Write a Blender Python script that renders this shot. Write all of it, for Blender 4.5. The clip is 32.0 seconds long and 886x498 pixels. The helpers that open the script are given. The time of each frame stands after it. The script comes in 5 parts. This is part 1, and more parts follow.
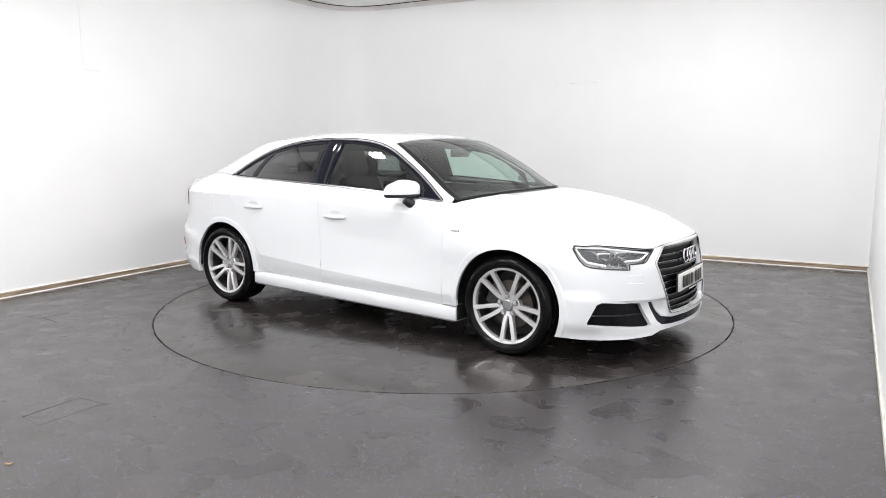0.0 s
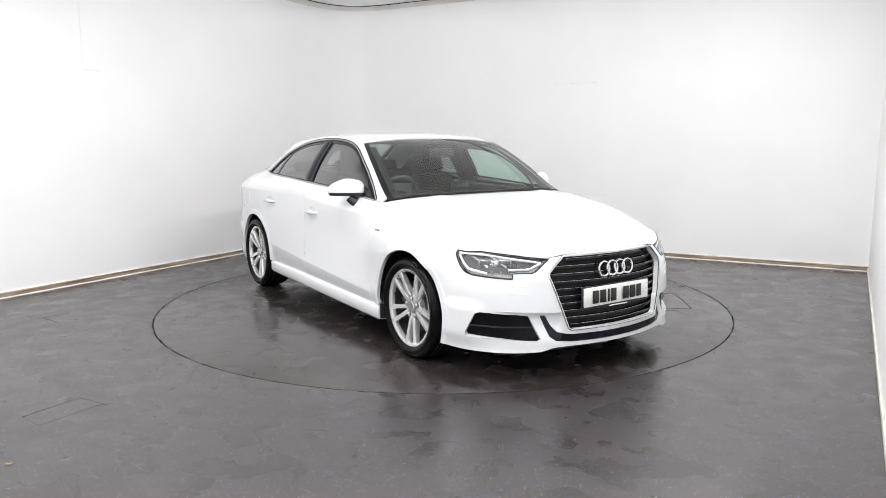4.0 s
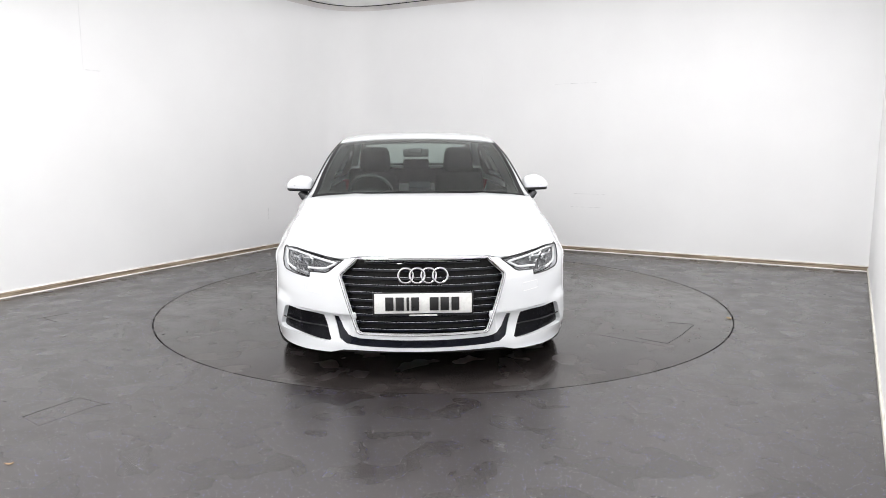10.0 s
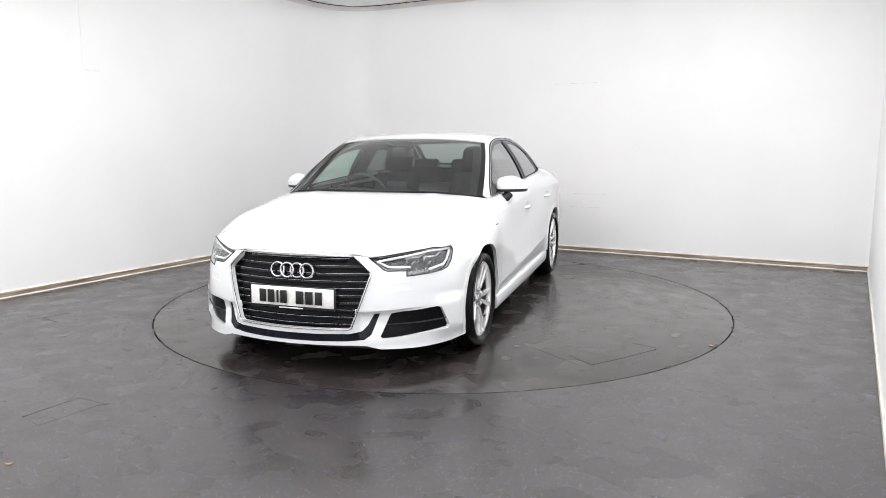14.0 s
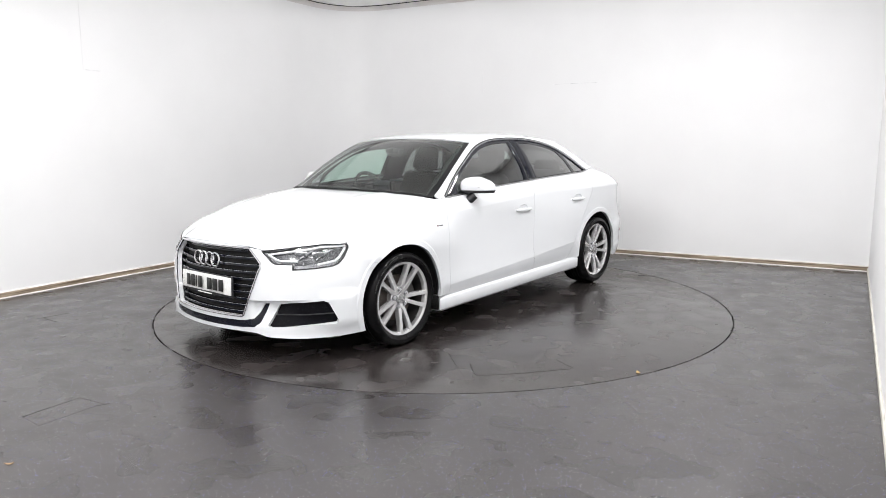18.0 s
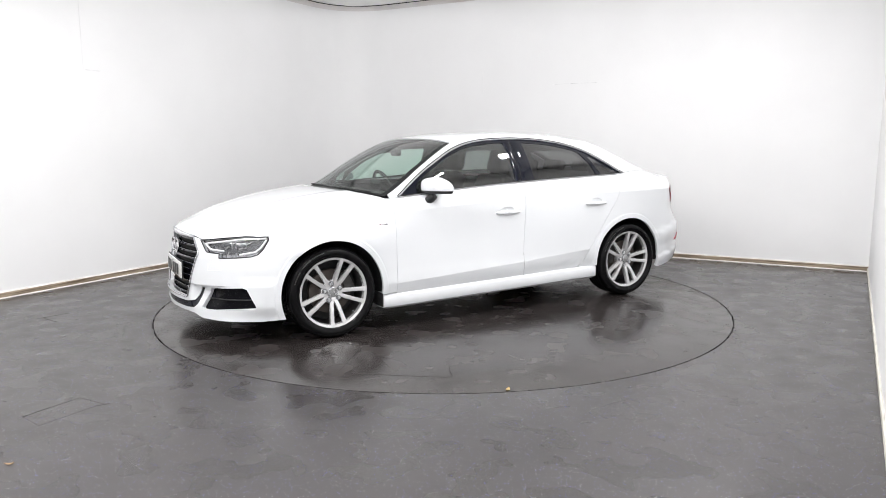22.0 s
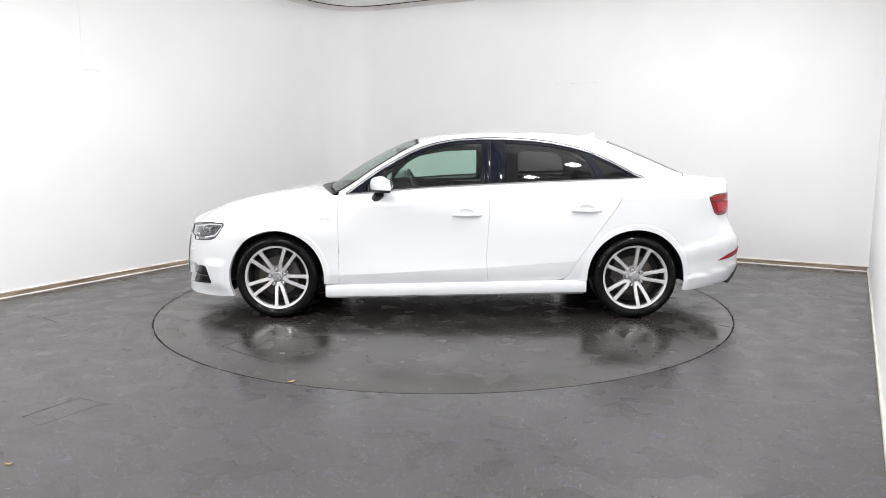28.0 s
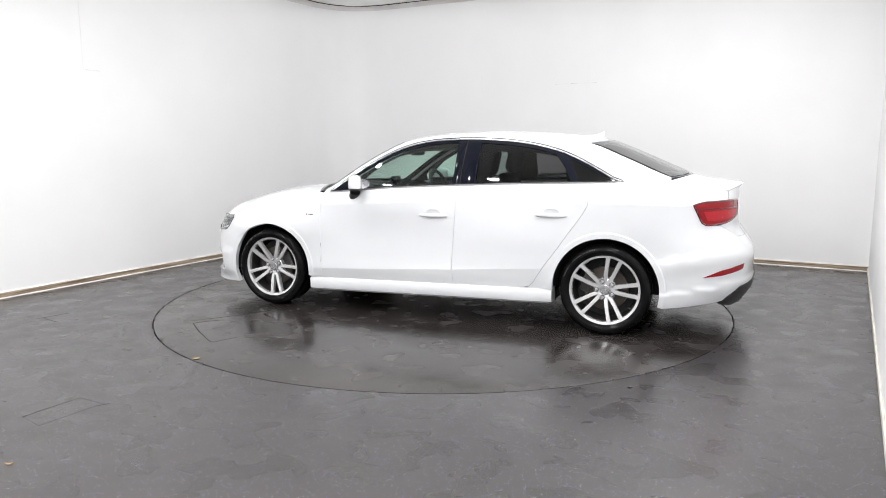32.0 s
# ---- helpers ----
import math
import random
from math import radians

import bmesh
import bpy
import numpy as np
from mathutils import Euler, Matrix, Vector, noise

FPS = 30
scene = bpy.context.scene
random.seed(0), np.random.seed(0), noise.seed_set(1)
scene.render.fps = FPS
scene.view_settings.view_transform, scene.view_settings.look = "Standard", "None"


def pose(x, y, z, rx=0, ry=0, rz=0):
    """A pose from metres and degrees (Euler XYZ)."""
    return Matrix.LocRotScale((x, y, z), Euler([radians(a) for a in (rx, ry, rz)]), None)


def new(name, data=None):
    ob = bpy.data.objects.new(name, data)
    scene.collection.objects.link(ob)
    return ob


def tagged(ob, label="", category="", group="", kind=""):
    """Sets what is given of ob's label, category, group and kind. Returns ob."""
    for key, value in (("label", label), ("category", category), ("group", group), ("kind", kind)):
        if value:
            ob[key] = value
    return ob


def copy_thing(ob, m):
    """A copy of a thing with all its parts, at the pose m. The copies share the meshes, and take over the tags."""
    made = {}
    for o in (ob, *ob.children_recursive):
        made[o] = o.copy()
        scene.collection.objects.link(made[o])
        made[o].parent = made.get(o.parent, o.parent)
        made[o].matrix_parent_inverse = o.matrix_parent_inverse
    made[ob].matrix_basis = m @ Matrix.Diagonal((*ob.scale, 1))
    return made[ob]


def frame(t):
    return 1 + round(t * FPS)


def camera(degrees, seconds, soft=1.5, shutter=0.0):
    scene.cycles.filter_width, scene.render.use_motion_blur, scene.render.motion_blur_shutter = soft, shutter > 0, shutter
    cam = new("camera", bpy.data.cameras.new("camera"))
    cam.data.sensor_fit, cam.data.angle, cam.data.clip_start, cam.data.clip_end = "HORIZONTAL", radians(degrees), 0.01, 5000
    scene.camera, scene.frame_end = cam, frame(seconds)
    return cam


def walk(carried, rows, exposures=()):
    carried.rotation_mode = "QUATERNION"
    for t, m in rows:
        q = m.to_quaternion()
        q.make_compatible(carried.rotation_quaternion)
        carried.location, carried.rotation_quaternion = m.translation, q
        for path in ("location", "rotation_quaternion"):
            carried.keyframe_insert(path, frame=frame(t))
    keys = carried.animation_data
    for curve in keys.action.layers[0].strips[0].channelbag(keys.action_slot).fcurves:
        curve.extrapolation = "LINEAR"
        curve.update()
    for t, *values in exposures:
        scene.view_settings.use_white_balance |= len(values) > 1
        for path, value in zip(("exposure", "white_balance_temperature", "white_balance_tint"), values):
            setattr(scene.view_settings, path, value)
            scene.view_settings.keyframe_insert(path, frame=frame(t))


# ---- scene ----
from mathutils.geometry import delaunay_2d_cdt

# ---- camera ----
EYE = (0.0, -5.758, 1.299)
FOV = 64.34
cam = camera(FOV, 32.0, soft=0.68)
CAM = Matrix.Translation(EYE) @ pose(0, 0, 0, 90 - 8.69, 0, 0.0) @ pose(0, 0, 0, 0, 0, -0.185)
walk(cam, [(0, CAM), (32, CAM)])

# heading of the car, and of the turntable that carries it, in degrees every two seconds
HEADING = [-35.1, -45.53, -55.98, -66.41, -76.79, -87.31, -97.87, -108.38, -118.81,
           -129.19, -139.63, -150.07, -160.44, -170.68, -180.87, -191.08, -201.34]
CAR_AT = (-0.100, -0.2045)      # the car's middle, from the turntable's axis, in the car's own directions
TABLE_R = 2.248

# ---- world and light ----
ROOM = pose(0, 0, 0, 0, 0, -30)  # the room stands at 30 degrees to the camera's line
CEILING = 3.07
WALL_W, WALL_E, WALL_S, WALL_N = -3.258, 3.096, -6.1, 3.052
world = bpy.data.worlds.new("world")
scene.world = world
world.use_nodes = True
world.node_tree.nodes["Background"].inputs[0].default_value = (0.5, 0.5, 0.5, 1)
world.node_tree.nodes["Background"].inputs[1].default_value = 0.05
scene.view_settings.exposure = 0.0
# ceiling panels: across, along, share of the full power
LAMPS = [(2.1, -1.6, 1), (2.1, -0.45, 1), (2.0, 0.75, 0.85), (-1.6, -1.5, 0.88), (0.2, -2.55, 1)]
# six unseen panels added as fill, for the walls and the car's sides
LAMPS += [(x, y, 0.93 if x < 0 else 1) for y in (-3.7, -5.2) for x in (-1.5, 0.3, 2.0)]
LAMP_WATTS, LAMP_SIDE = 28.5, 0.20
FILL_SHEET = (-0.1, 1.10, 5.9, 3.5, 44.0)     # added unseen fill sheet, evens out the walls: across, along, its sides, watts
for lx, ly, wide, deep, watts, drop in [(x, y, LAMP_SIDE, LAMP_SIDE, LAMP_WATTS * share, 0.03) for x, y, share in LAMPS] + [FILL_SHEET + (0.008,)]:
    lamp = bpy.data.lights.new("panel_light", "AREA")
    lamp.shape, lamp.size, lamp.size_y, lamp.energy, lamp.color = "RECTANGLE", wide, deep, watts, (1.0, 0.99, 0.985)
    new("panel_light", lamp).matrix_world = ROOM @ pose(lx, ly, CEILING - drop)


# ---- materials ----
def nodes_of(name):
    m = bpy.data.materials.new(name)
    m.use_nodes = True
    return m, m.node_tree.nodes, m.node_tree.links, m.node_tree.nodes["Principled BSDF"]


def mat(name, colour, rough=0.5, metal=0.0, coat=0.0, vary=0.06, scale=6.0, bump=0.0, bump_scale=80.0, rvary=0.08, spec=0.5, emit=0.0):
    """A painted, plastic or metal surface with slow stains and a fine grain."""
    m, n, l, b = nodes_of(name)
    co = n.new("ShaderNodeTexCoord")
    big, fine = n.new("ShaderNodeTexNoise"), n.new("ShaderNodeTexNoise")
    big.inputs["Scale"].default_value, fine.inputs["Scale"].default_value = scale, bump_scale
    big.inputs["Detail"].default_value = 4
    for t in (big, fine):
        l.new(co.outputs["Object"], t.inputs["Vector"])
    ramp = n.new("ShaderNodeMapRange")
    ramp.inputs[1].default_value, ramp.inputs[2].default_value = 0.3, 0.7
    ramp.inputs[3].default_value, ramp.inputs[4].default_value = 1 - vary, 1 + vary * 0.5
    l.new(big.outputs[0], ramp.inputs[0])
    mul = n.new("ShaderNodeVectorMath")
    mul.operation = "SCALE"
    mul.inputs[0].default_value = colour[:3]
    l.new(ramp.outputs[0], mul.inputs["Scale"])
    l.new(mul.outputs[0], b.inputs["Base Color"])
    rr = n.new("ShaderNodeMapRange")
    rr.inputs[1].default_value, rr.inputs[2].default_value = 0.3, 0.7
    rr.inputs[3].default_value, rr.inputs[4].default_value = max(0.02, rough - rvary), rough + rvary
    l.new(fine.outputs[0], rr.inputs[0])
    l.new(rr.outputs[0], b.inputs["Roughness"])
    b.inputs["Metallic"].default_value, b.inputs["Coat Weight"].default_value = metal, coat
    b.inputs["Coat Roughness"].default_value = 0.03
    b.inputs["Specular IOR Level"].default_value = spec
    if bump:
        bp = n.new("ShaderNodeBump")
        bp.inputs["Strength"].default_value, bp.inputs["Distance"].default_value = bump, 0.002
        l.new(fine.outputs[0], bp.inputs["Height"])
        l.new(bp.outputs[0], b.inputs["Normal"])
    if emit:
        b.inputs["Emission Color"].default_value = (1.0, 0.985, 0.97, 1)
        b.inputs["Emission Strength"].default_value = emit
    return m


def glass(name, tint, f0=0.06, grazing=4.2, rough=0.10):
    """A thin pane: tinted see-through with a mirror gloss that grows at grazing angles, alike from both sides."""
    m, n, l, b = nodes_of(name)
    n.remove(b)
    tr, gl, mix, lw = n.new("ShaderNodeBsdfTransparent"), n.new("ShaderNodeBsdfGlossy"), n.new("ShaderNodeMixShader"), n.new("ShaderNodeLayerWeight")
    tr.inputs[0].default_value = (*tint, 1)
    gl.inputs["Roughness"].default_value = rough
    lw.inputs[0].default_value = 0.5
    power, mul, clean = n.new("ShaderNodeMath"), n.new("ShaderNodeMath"), n.new("ShaderNodeClamp")
    power.operation, power.inputs[1].default_value = "POWER", grazing
    mul.operation, mul.inputs[1].default_value, mul.inputs[2].default_value = "MULTIPLY_ADD", 1 - f0, f0
    l.new(lw.outputs["Facing"], power.inputs[0])
    l.new(power.outputs[0], mul.inputs[0])
    l.new(mul.outputs[0], clean.inputs[0])
    l.new(clean.outputs[0], mix.inputs[0])
    l.new(tr.outputs[0], mix.inputs[1])
    l.new(gl.outputs[0], mix.inputs[2])
    l.new(mix.outputs[0], n["Material Output"].inputs[0])
    return m


def floor_material(name, speck, gloss, patchy):
    """Dark grey safety vinyl: worn, smeared and damp in places, with pale specks."""
    m, n, l, b = nodes_of(name)
    co = n.new("ShaderNodeTexCoord")
    stain, smear, grain = n.new("ShaderNodeTexNoise"), n.new("ShaderNodeTexNoise"), n.new("ShaderNodeTexNoise")
    stain.inputs["Scale"].default_value, stain.inputs["Detail"].default_value = 0.9, 6
    smear.inputs["Scale"].default_value, smear.inputs["Detail"].default_value, smear.inputs["Distortion"].default_value = 1.7, 3, 0.2
    grain.inputs["Scale"].default_value, grain.inputs["Detail"].default_value = 160, 3
    turn = n.new("ShaderNodeMapping")
    turn.inputs["Scale"].default_value = (1.0, 2.6, 1.0)
    turn.inputs["Rotation"].default_value = (0, 0, 0.5)
    l.new(co.outputs["Object"], turn.inputs[0])
    l.new(co.outputs["Object"], stain.inputs["Vector"])
    l.new(turn.outputs[0], smear.inputs["Vector"])
    l.new(co.outputs["Object"], grain.inputs["Vector"])
    c1 = n.new("ShaderNodeValToRGB")
    c1.color_ramp.elements[0].position, c1.color_ramp.elements[0].color = 0.25, (0.0206, 0.0175, 0.0171, 1)
    c1.color_ramp.elements[1].position, c1.color_ramp.elements[1].color = 0.78, (0.0292, 0.0249, 0.0244, 1)
    l.new(stain.outputs[0], c1.inputs[0])
    c2 = n.new("ShaderNodeValToRGB")
    c2.color_ramp.elements[0].position, c2.color_ramp.elements[0].color = 0.30, (0.94, 0.937, 0.934, 1)
    c2.color_ramp.elements[1].position, c2.color_ramp.elements[1].color = 0.78, (1.08, 1.077, 1.075, 1)
    l.new(smear.outputs[0], c2.inputs[0])
    mul = n.new("ShaderNodeMixRGB")
    mul.blend_type, mul.inputs[0].default_value = "MULTIPLY", 1.0
    l.new(c1.outputs[0], mul.inputs[1])
    l.new(c2.outputs[0], mul.inputs[2])
    scuff, blot = n.new("ShaderNodeTexNoise"), n.new("ShaderNodeTexNoise")
    scuff.inputs["Scale"].default_value, scuff.inputs["Detail"].default_value, scuff.inputs["Roughness"].default_value = 5.0, 2, 0.45
    blot.inputs["Scale"].default_value, blot.inputs["Detail"].default_value = 9.0, 2
    l.new(co.outputs["Object"], scuff.inputs["Vector"])
    l.new(co.outputs["Object"], blot.inputs["Vector"])
    c3, c4 = n.new("ShaderNodeValToRGB"), n.new("ShaderNodeValToRGB")
    c3.color_ramp.elements[0].position, c3.color_ramp.elements[0].color = 0.42, (1, 1, 1, 1)
    c3.color_ramp.elements[1].position, c3.color_ramp.elements[1].color = 0.80, (1 + patchy, 1 + patchy * 0.98, 1 + patchy * 0.95, 1)
    c4.color_ramp.elements[0].position, c4.color_ramp.elements[0].color = 0.66, (1, 1, 1, 1)
    c4.color_ramp.elements[1].position, c4.color_ramp.elements[1].color = 0.86, (0.84, 0.83, 0.82, 1)
    l.new(scuff.outputs[0], c3.inputs[0])
    l.new(blot.outputs[0], c4.inputs[0])
    for c_ in (c3, c4):
        worn = n.new("ShaderNodeMixRGB")
        worn.blend_type, worn.inputs[0].default_value = "MULTIPLY", 1.0
        l.new(mul.outputs[0], worn.inputs[1])
        l.new(c_.outputs[0], worn.inputs[2])
        mul = worn
    vor = n.new("ShaderNodeTexVoronoi")
    vor.inputs["Scale"].default_value = 105
    l.new(co.outputs["Object"], vor.inputs["Vector"])
    near = n.new("ShaderNodeMath")
    near.operation = "LESS_THAN"
    l.new(vor.outputs["Distance"], near.inputs[0])
    sep = n.new("ShaderNodeSeparateColor")
    l.new(vor.outputs["Color"], sep.inputs[0])
    size = n.new("ShaderNodeMath")
    size.operation, size.inputs[1].default_value = "MULTIPLY", 0.27
    l.new(sep.outputs[1], size.inputs[0])
    l.new(size.outputs[0], near.inputs[1])
    some = n.new("ShaderNodeMath")
    some.operation, some.inputs[1].default_value = "LESS_THAN", speck
    l.new(sep.outputs[0], some.inputs[0])
    both = n.new("ShaderNodeMath")
    both.operation = "MULTIPLY"
    l.new(near.outputs[0], both.inputs[0])
    l.new(some.outputs[0], both.inputs[1])
    mix = n.new("ShaderNodeMixRGB")
    hue = n.new("ShaderNodeValToRGB")
    hue.color_ramp.elements[0].position, hue.color_ramp.elements[0].color = 0.38, (0.16, 0.16, 0.50, 1)
    hue.color_ramp.elements[1].position, hue.color_ramp.elements[1].color = 0.50, (0.42, 0.42, 0.45, 1)
    l.new(sep.outputs[2], hue.inputs[0])
    l.new(hue.outputs[0], mix.inputs[2])
    l.new(both.outputs[0], mix.inputs[0])
    l.new(mul.outputs[0], mix.inputs[1])
    l.new(mix.outputs[0], b.inputs["Base Color"])
    rr = n.new("ShaderNodeMapRange")
    rr.inputs[1].default_value, rr.inputs[2].default_value = 0.35, 0.72
    rr.inputs[3].default_value, rr.inputs[4].default_value = gloss - 0.03, gloss + 0.10
    l.new(scuff.outputs[0], rr.inputs[0])
    l.new(rr.outputs[0], b.inputs["Roughness"])
    bp = n.new("ShaderNodeBump")
    b.inputs["Specular IOR Level"].default_value = 0.95
    bp.inputs["Strength"].default_value, bp.inputs["Distance"].default_value = 0.12, 0.001
    l.new(grain.outputs[0], bp.inputs["Height"])
    l.new(bp.outputs[0], b.inputs["Normal"])
    return m


def wood_material(name):
    m, n, l, b = nodes_of(name)
    co, mp, no, rp = n.new("ShaderNodeTexCoord"), n.new("ShaderNodeMapping"), n.new("ShaderNodeTexNoise"), n.new("ShaderNodeValToRGB")
    mp.inputs["Scale"].default_value = (1.2, 1.2, 30)
    no.inputs["Scale"].default_value, no.inputs["Detail"].default_value, no.inputs["Distortion"].default_value = 2.2, 8, 0.4
    l.new(co.outputs["Object"], mp.inputs[0])
    l.new(mp.outputs[0], no.inputs["Vector"])
    l.new(no.outputs[0], rp.inputs[0])
    rp.color_ramp.elements[0].position, rp.color_ramp.elements[0].color = 0.30, (0.12, 0.085, 0.055, 1)
    rp.color_ramp.elements[1].position, rp.color_ramp.elements[1].color = 0.62, (0.42, 0.34, 0.25, 1)
    l.new(rp.outputs[0], b.inputs["Base Color"])
    b.inputs["Roughness"].default_value = 0.55
    return m


M_WALL = mat("white wall paint", (0.90, 0.90, 0.905), 0.55, vary=0.025, scale=1.3, bump=0.15, bump_scale=40)
M_CEIL = mat("ceiling paint", (0.90, 0.90, 0.90), 0.7, vary=0.04, scale=2)
M_FLOOR = floor_material("grey vinyl floor", 0.68, 0.27, 0.28)
M_TABLE = floor_material("grey vinyl turntable", 0.0, 0.22, 0.6)
M_WOOD = wood_material("scuffed plywood skirting")
M_CREAM = mat("cream painted skirting", (0.62, 0.60, 0.54), 0.5, vary=0.2, scale=9)
# pinkish grey coving, dimmed in colour to deepen its weak shading
M_COVE = mat("shaded pinkish coving paint", (0.76, 0.735, 0.725), 0.7, vary=0.06, scale=3)
M_GAP_SHADE = mat("shadow gap grey", (0.05, 0.047, 0.046), 0.7)
# for the sealant bead and the painted highlight on the skirting's top edge
M_SEALANT_HIGHLIGHT = mat("white sealant", (0.80, 0.77, 0.73), 0.4, vary=0.25, scale=7)
M_GAP = mat("dark gap", (0.006, 0.006, 0.006), 0.7)
M_SEAM = mat("seam paint", (0.86, 0.86, 0.865), 0.6)
M_CRACK = mat("filler", (0.86, 0.862, 0.868), 0.7, vary=0.3, scale=30)
M_JOINT = mat("worn vinyl joint", (0.017, 0.015, 0.014), 0.6, vary=0.5, scale=40)
M_CHIP = mat("pale wood chip", (0.45, 0.30, 0.17), 0.7, vary=0.3, scale=60)
M_LEAF = mat("dry leaf", (0.42, 0.30, 0.13), 0.7, vary=0.3, scale=60)
M_DIFFUSER = mat("lamp diffuser", (0.8, 0.8, 0.8), 0.5, emit=4.0)
M_FILL = mat("added fill sheet", (0.8, 0.8, 0.8), 0.5, emit=0.1)
M_PAINT = mat("white car paint", (0.72, 0.736, 0.758), 0.35, coat=1.0, vary=0.012, scale=3, rvary=0.02)
M_BLACK = mat("black plastic", (0.016, 0.016, 0.018), 0.42, vary=0.15, bump=0.1, bump_scale=300)
M_GLOSS = mat("gloss black trim", (0.005, 0.006, 0.012), 0.05, rvary=0.03, spec=0.30)
M_FOG = mat("black fog lamp grille", (0.006, 0.006, 0.008), 0.22, spec=0.10)
M_COVER = mat("polished black pillar cover", (0.005, 0.006, 0.012), 0.06, rvary=0.0, spec=0.25)
M_DARK = mat("dark underbody", (0.010, 0.010, 0.010), 0.8)
M_CHROME = mat("chrome trim", (0.62, 0.62, 0.64), 0.16, metal=1.0, rvary=0.05)
M_SATIN = mat("satin window strip", (0.46, 0.46, 0.48), 0.28, metal=1.0, rvary=0.04)
M_STRIP = mat("grey plastic strip", (0.22, 0.22, 0.23), 0.5)
M_ALLOY = mat("silver alloy", (0.84, 0.84, 0.85), 0.25, metal=0.72, vary=0.02, rvary=0.0)
M_STEEL = mat("worn steel disc", (0.060, 0.050, 0.044), 0.5, metal=0.5, vary=0.25, scale=20)
M_TYRE = mat("tyre rubber", (0.005, 0.005, 0.0055), 0.17, vary=0.1, scale=14, rvary=0.03, spec=0.13)
M_TREAD = mat("worn rubber print", (0.030, 0.030, 0.030), 0.4)
M_SEAT = mat("dark cloth seat", (0.006, 0.0062, 0.0068), 0.9, spec=0.03, vary=0.2, scale=20)
M_TRIM = mat("grey cabin lining", (0.12, 0.12, 0.118), 0.9, spec=0.1, vary=0.08)
M_LINING = mat("dark door lining", (0.014, 0.014, 0.0145), 0.8, spec=0.06)
M_RIM = mat("polished leather", (0.030, 0.030, 0.032), 0.22, spec=0.6)
M_DASH = mat("dark dashboard", (0.010, 0.010, 0.011), 0.8, spec=0.06)
M_PLATE = mat("white number plate", (0.80, 0.80, 0.78), 0.3, vary=0.03)
M_BAR = mat("black plate print", (0.012, 0.012, 0.012), 0.35)
M_RED = mat("red badge", (0.12, 0.035, 0.04), 0.4)
M_GLASS_F = glass("green tinted glass", (0.68, 0.84, 0.77), 0.06, 2.3, 0.03)
M_GLASS_W = glass("windscreen glass", (0.74, 0.87, 0.81), 0.055, 4.6, 0.02)
M_GLASS_P = glass("privacy glass", (0.30, 0.30, 0.305), 0.035, 2.35, 0.03)
M_GLASS_R = glass("rear window glass", (0.50, 0.53, 0.515), 0.05, 4.2, 0.06)
M_LENS = glass("clear lamp lens", (0.92, 0.93, 0.94), 0.045)
M_LAMPIN = mat("lamp reflector", (0.62, 0.63, 0.65), 0.25, metal=0.8, rvary=0.1)
M_LAMPDARK = mat("lamp dark housing", (0.15, 0.155, 0.163), 0.3, metal=0.4)
M_LAMPCORE = mat("dark lamp core", (0.10, 0.102, 0.108), 0.25, metal=0.3)
M_BARREL = mat("shaded wheel barrel", (0.045, 0.043, 0.042), 0.5, metal=0.5, vary=0.2, scale=15)
M_FRIT = mat("black glass border", (0.008, 0.008, 0.009), 0.45, spec=0.15)
M_LAMPMID = mat("lamp housing", (0.48, 0.485, 0.495), 0.2, metal=0.75)
M_DRL = mat("daylight strip", (0.86, 0.87, 0.88), 0.2)
M_TAIL = mat("red tail lamp lens", (0.27, 0.004, 0.009), 0.18, coat=0.08, spec=0.25, rvary=0.04)
M_TAILBAND = mat("brighter red lens band", (0.44, 0.010, 0.020), 0.2, spec=0.3)
M_TAILDARK = mat("dark red lamp core", (0.12, 0.003, 0.006), 0.15, coat=1.0)


# ---- mesh helpers ----
def finish(name, bm, material, parent=None, label="", smooth=True, recalc=False, soft=False):
    if recalc:
        bmesh.ops.recalc_face_normals(bm, faces=bm.faces)
    me = bpy.data.meshes.new(name)
    bm.to_mesh(me)
    bm.free()
    me.materials.append(material)
    if smooth and soft:
        for f in me.polygons:
            f.use_smooth = True
    elif smooth:
        me.shade_smooth()
        me.set_sharp_from_angle(angle=radians(38))
    ob = new(name, me)
    if parent:
        ob.parent = parent
    if label:
        ob["label"] = label
    return ob


def part(name, bm, material, parent, label="", smooth=True, recalc=True):
    return finish(name, bm, material, parent, label, smooth, recalc)


def box(bm, lo, hi, bevel=0.0, m=None, seg=2):
    """A box from corner to corner, with rounded edges."""
    ret = bmesh.ops.create_cube(bm, size=1.0)
    vs = ret["verts"]
    c, d = (Vector(lo) + Vector(hi)) / 2, Vector(hi) - Vector(lo)
    for v in vs:
        v.co = Vector((c.x + v.co.x * d.x, c.y + v.co.y * d.y, c.z + v.co.z * d.z))
    if bevel:
        es = list({e for v in vs for e in v.link_edges})
        r = bmesh.ops.bevel(bm, geom=es, offset=bevel, segments=seg, profile=0.5, affect="EDGES")
        vs = list({v for f in r["faces"] for v in f.verts} | {v for v in vs if v.is_valid})
    if m is not None:
        bmesh.ops.transform(bm, matrix=m, verts=vs)
    return vs


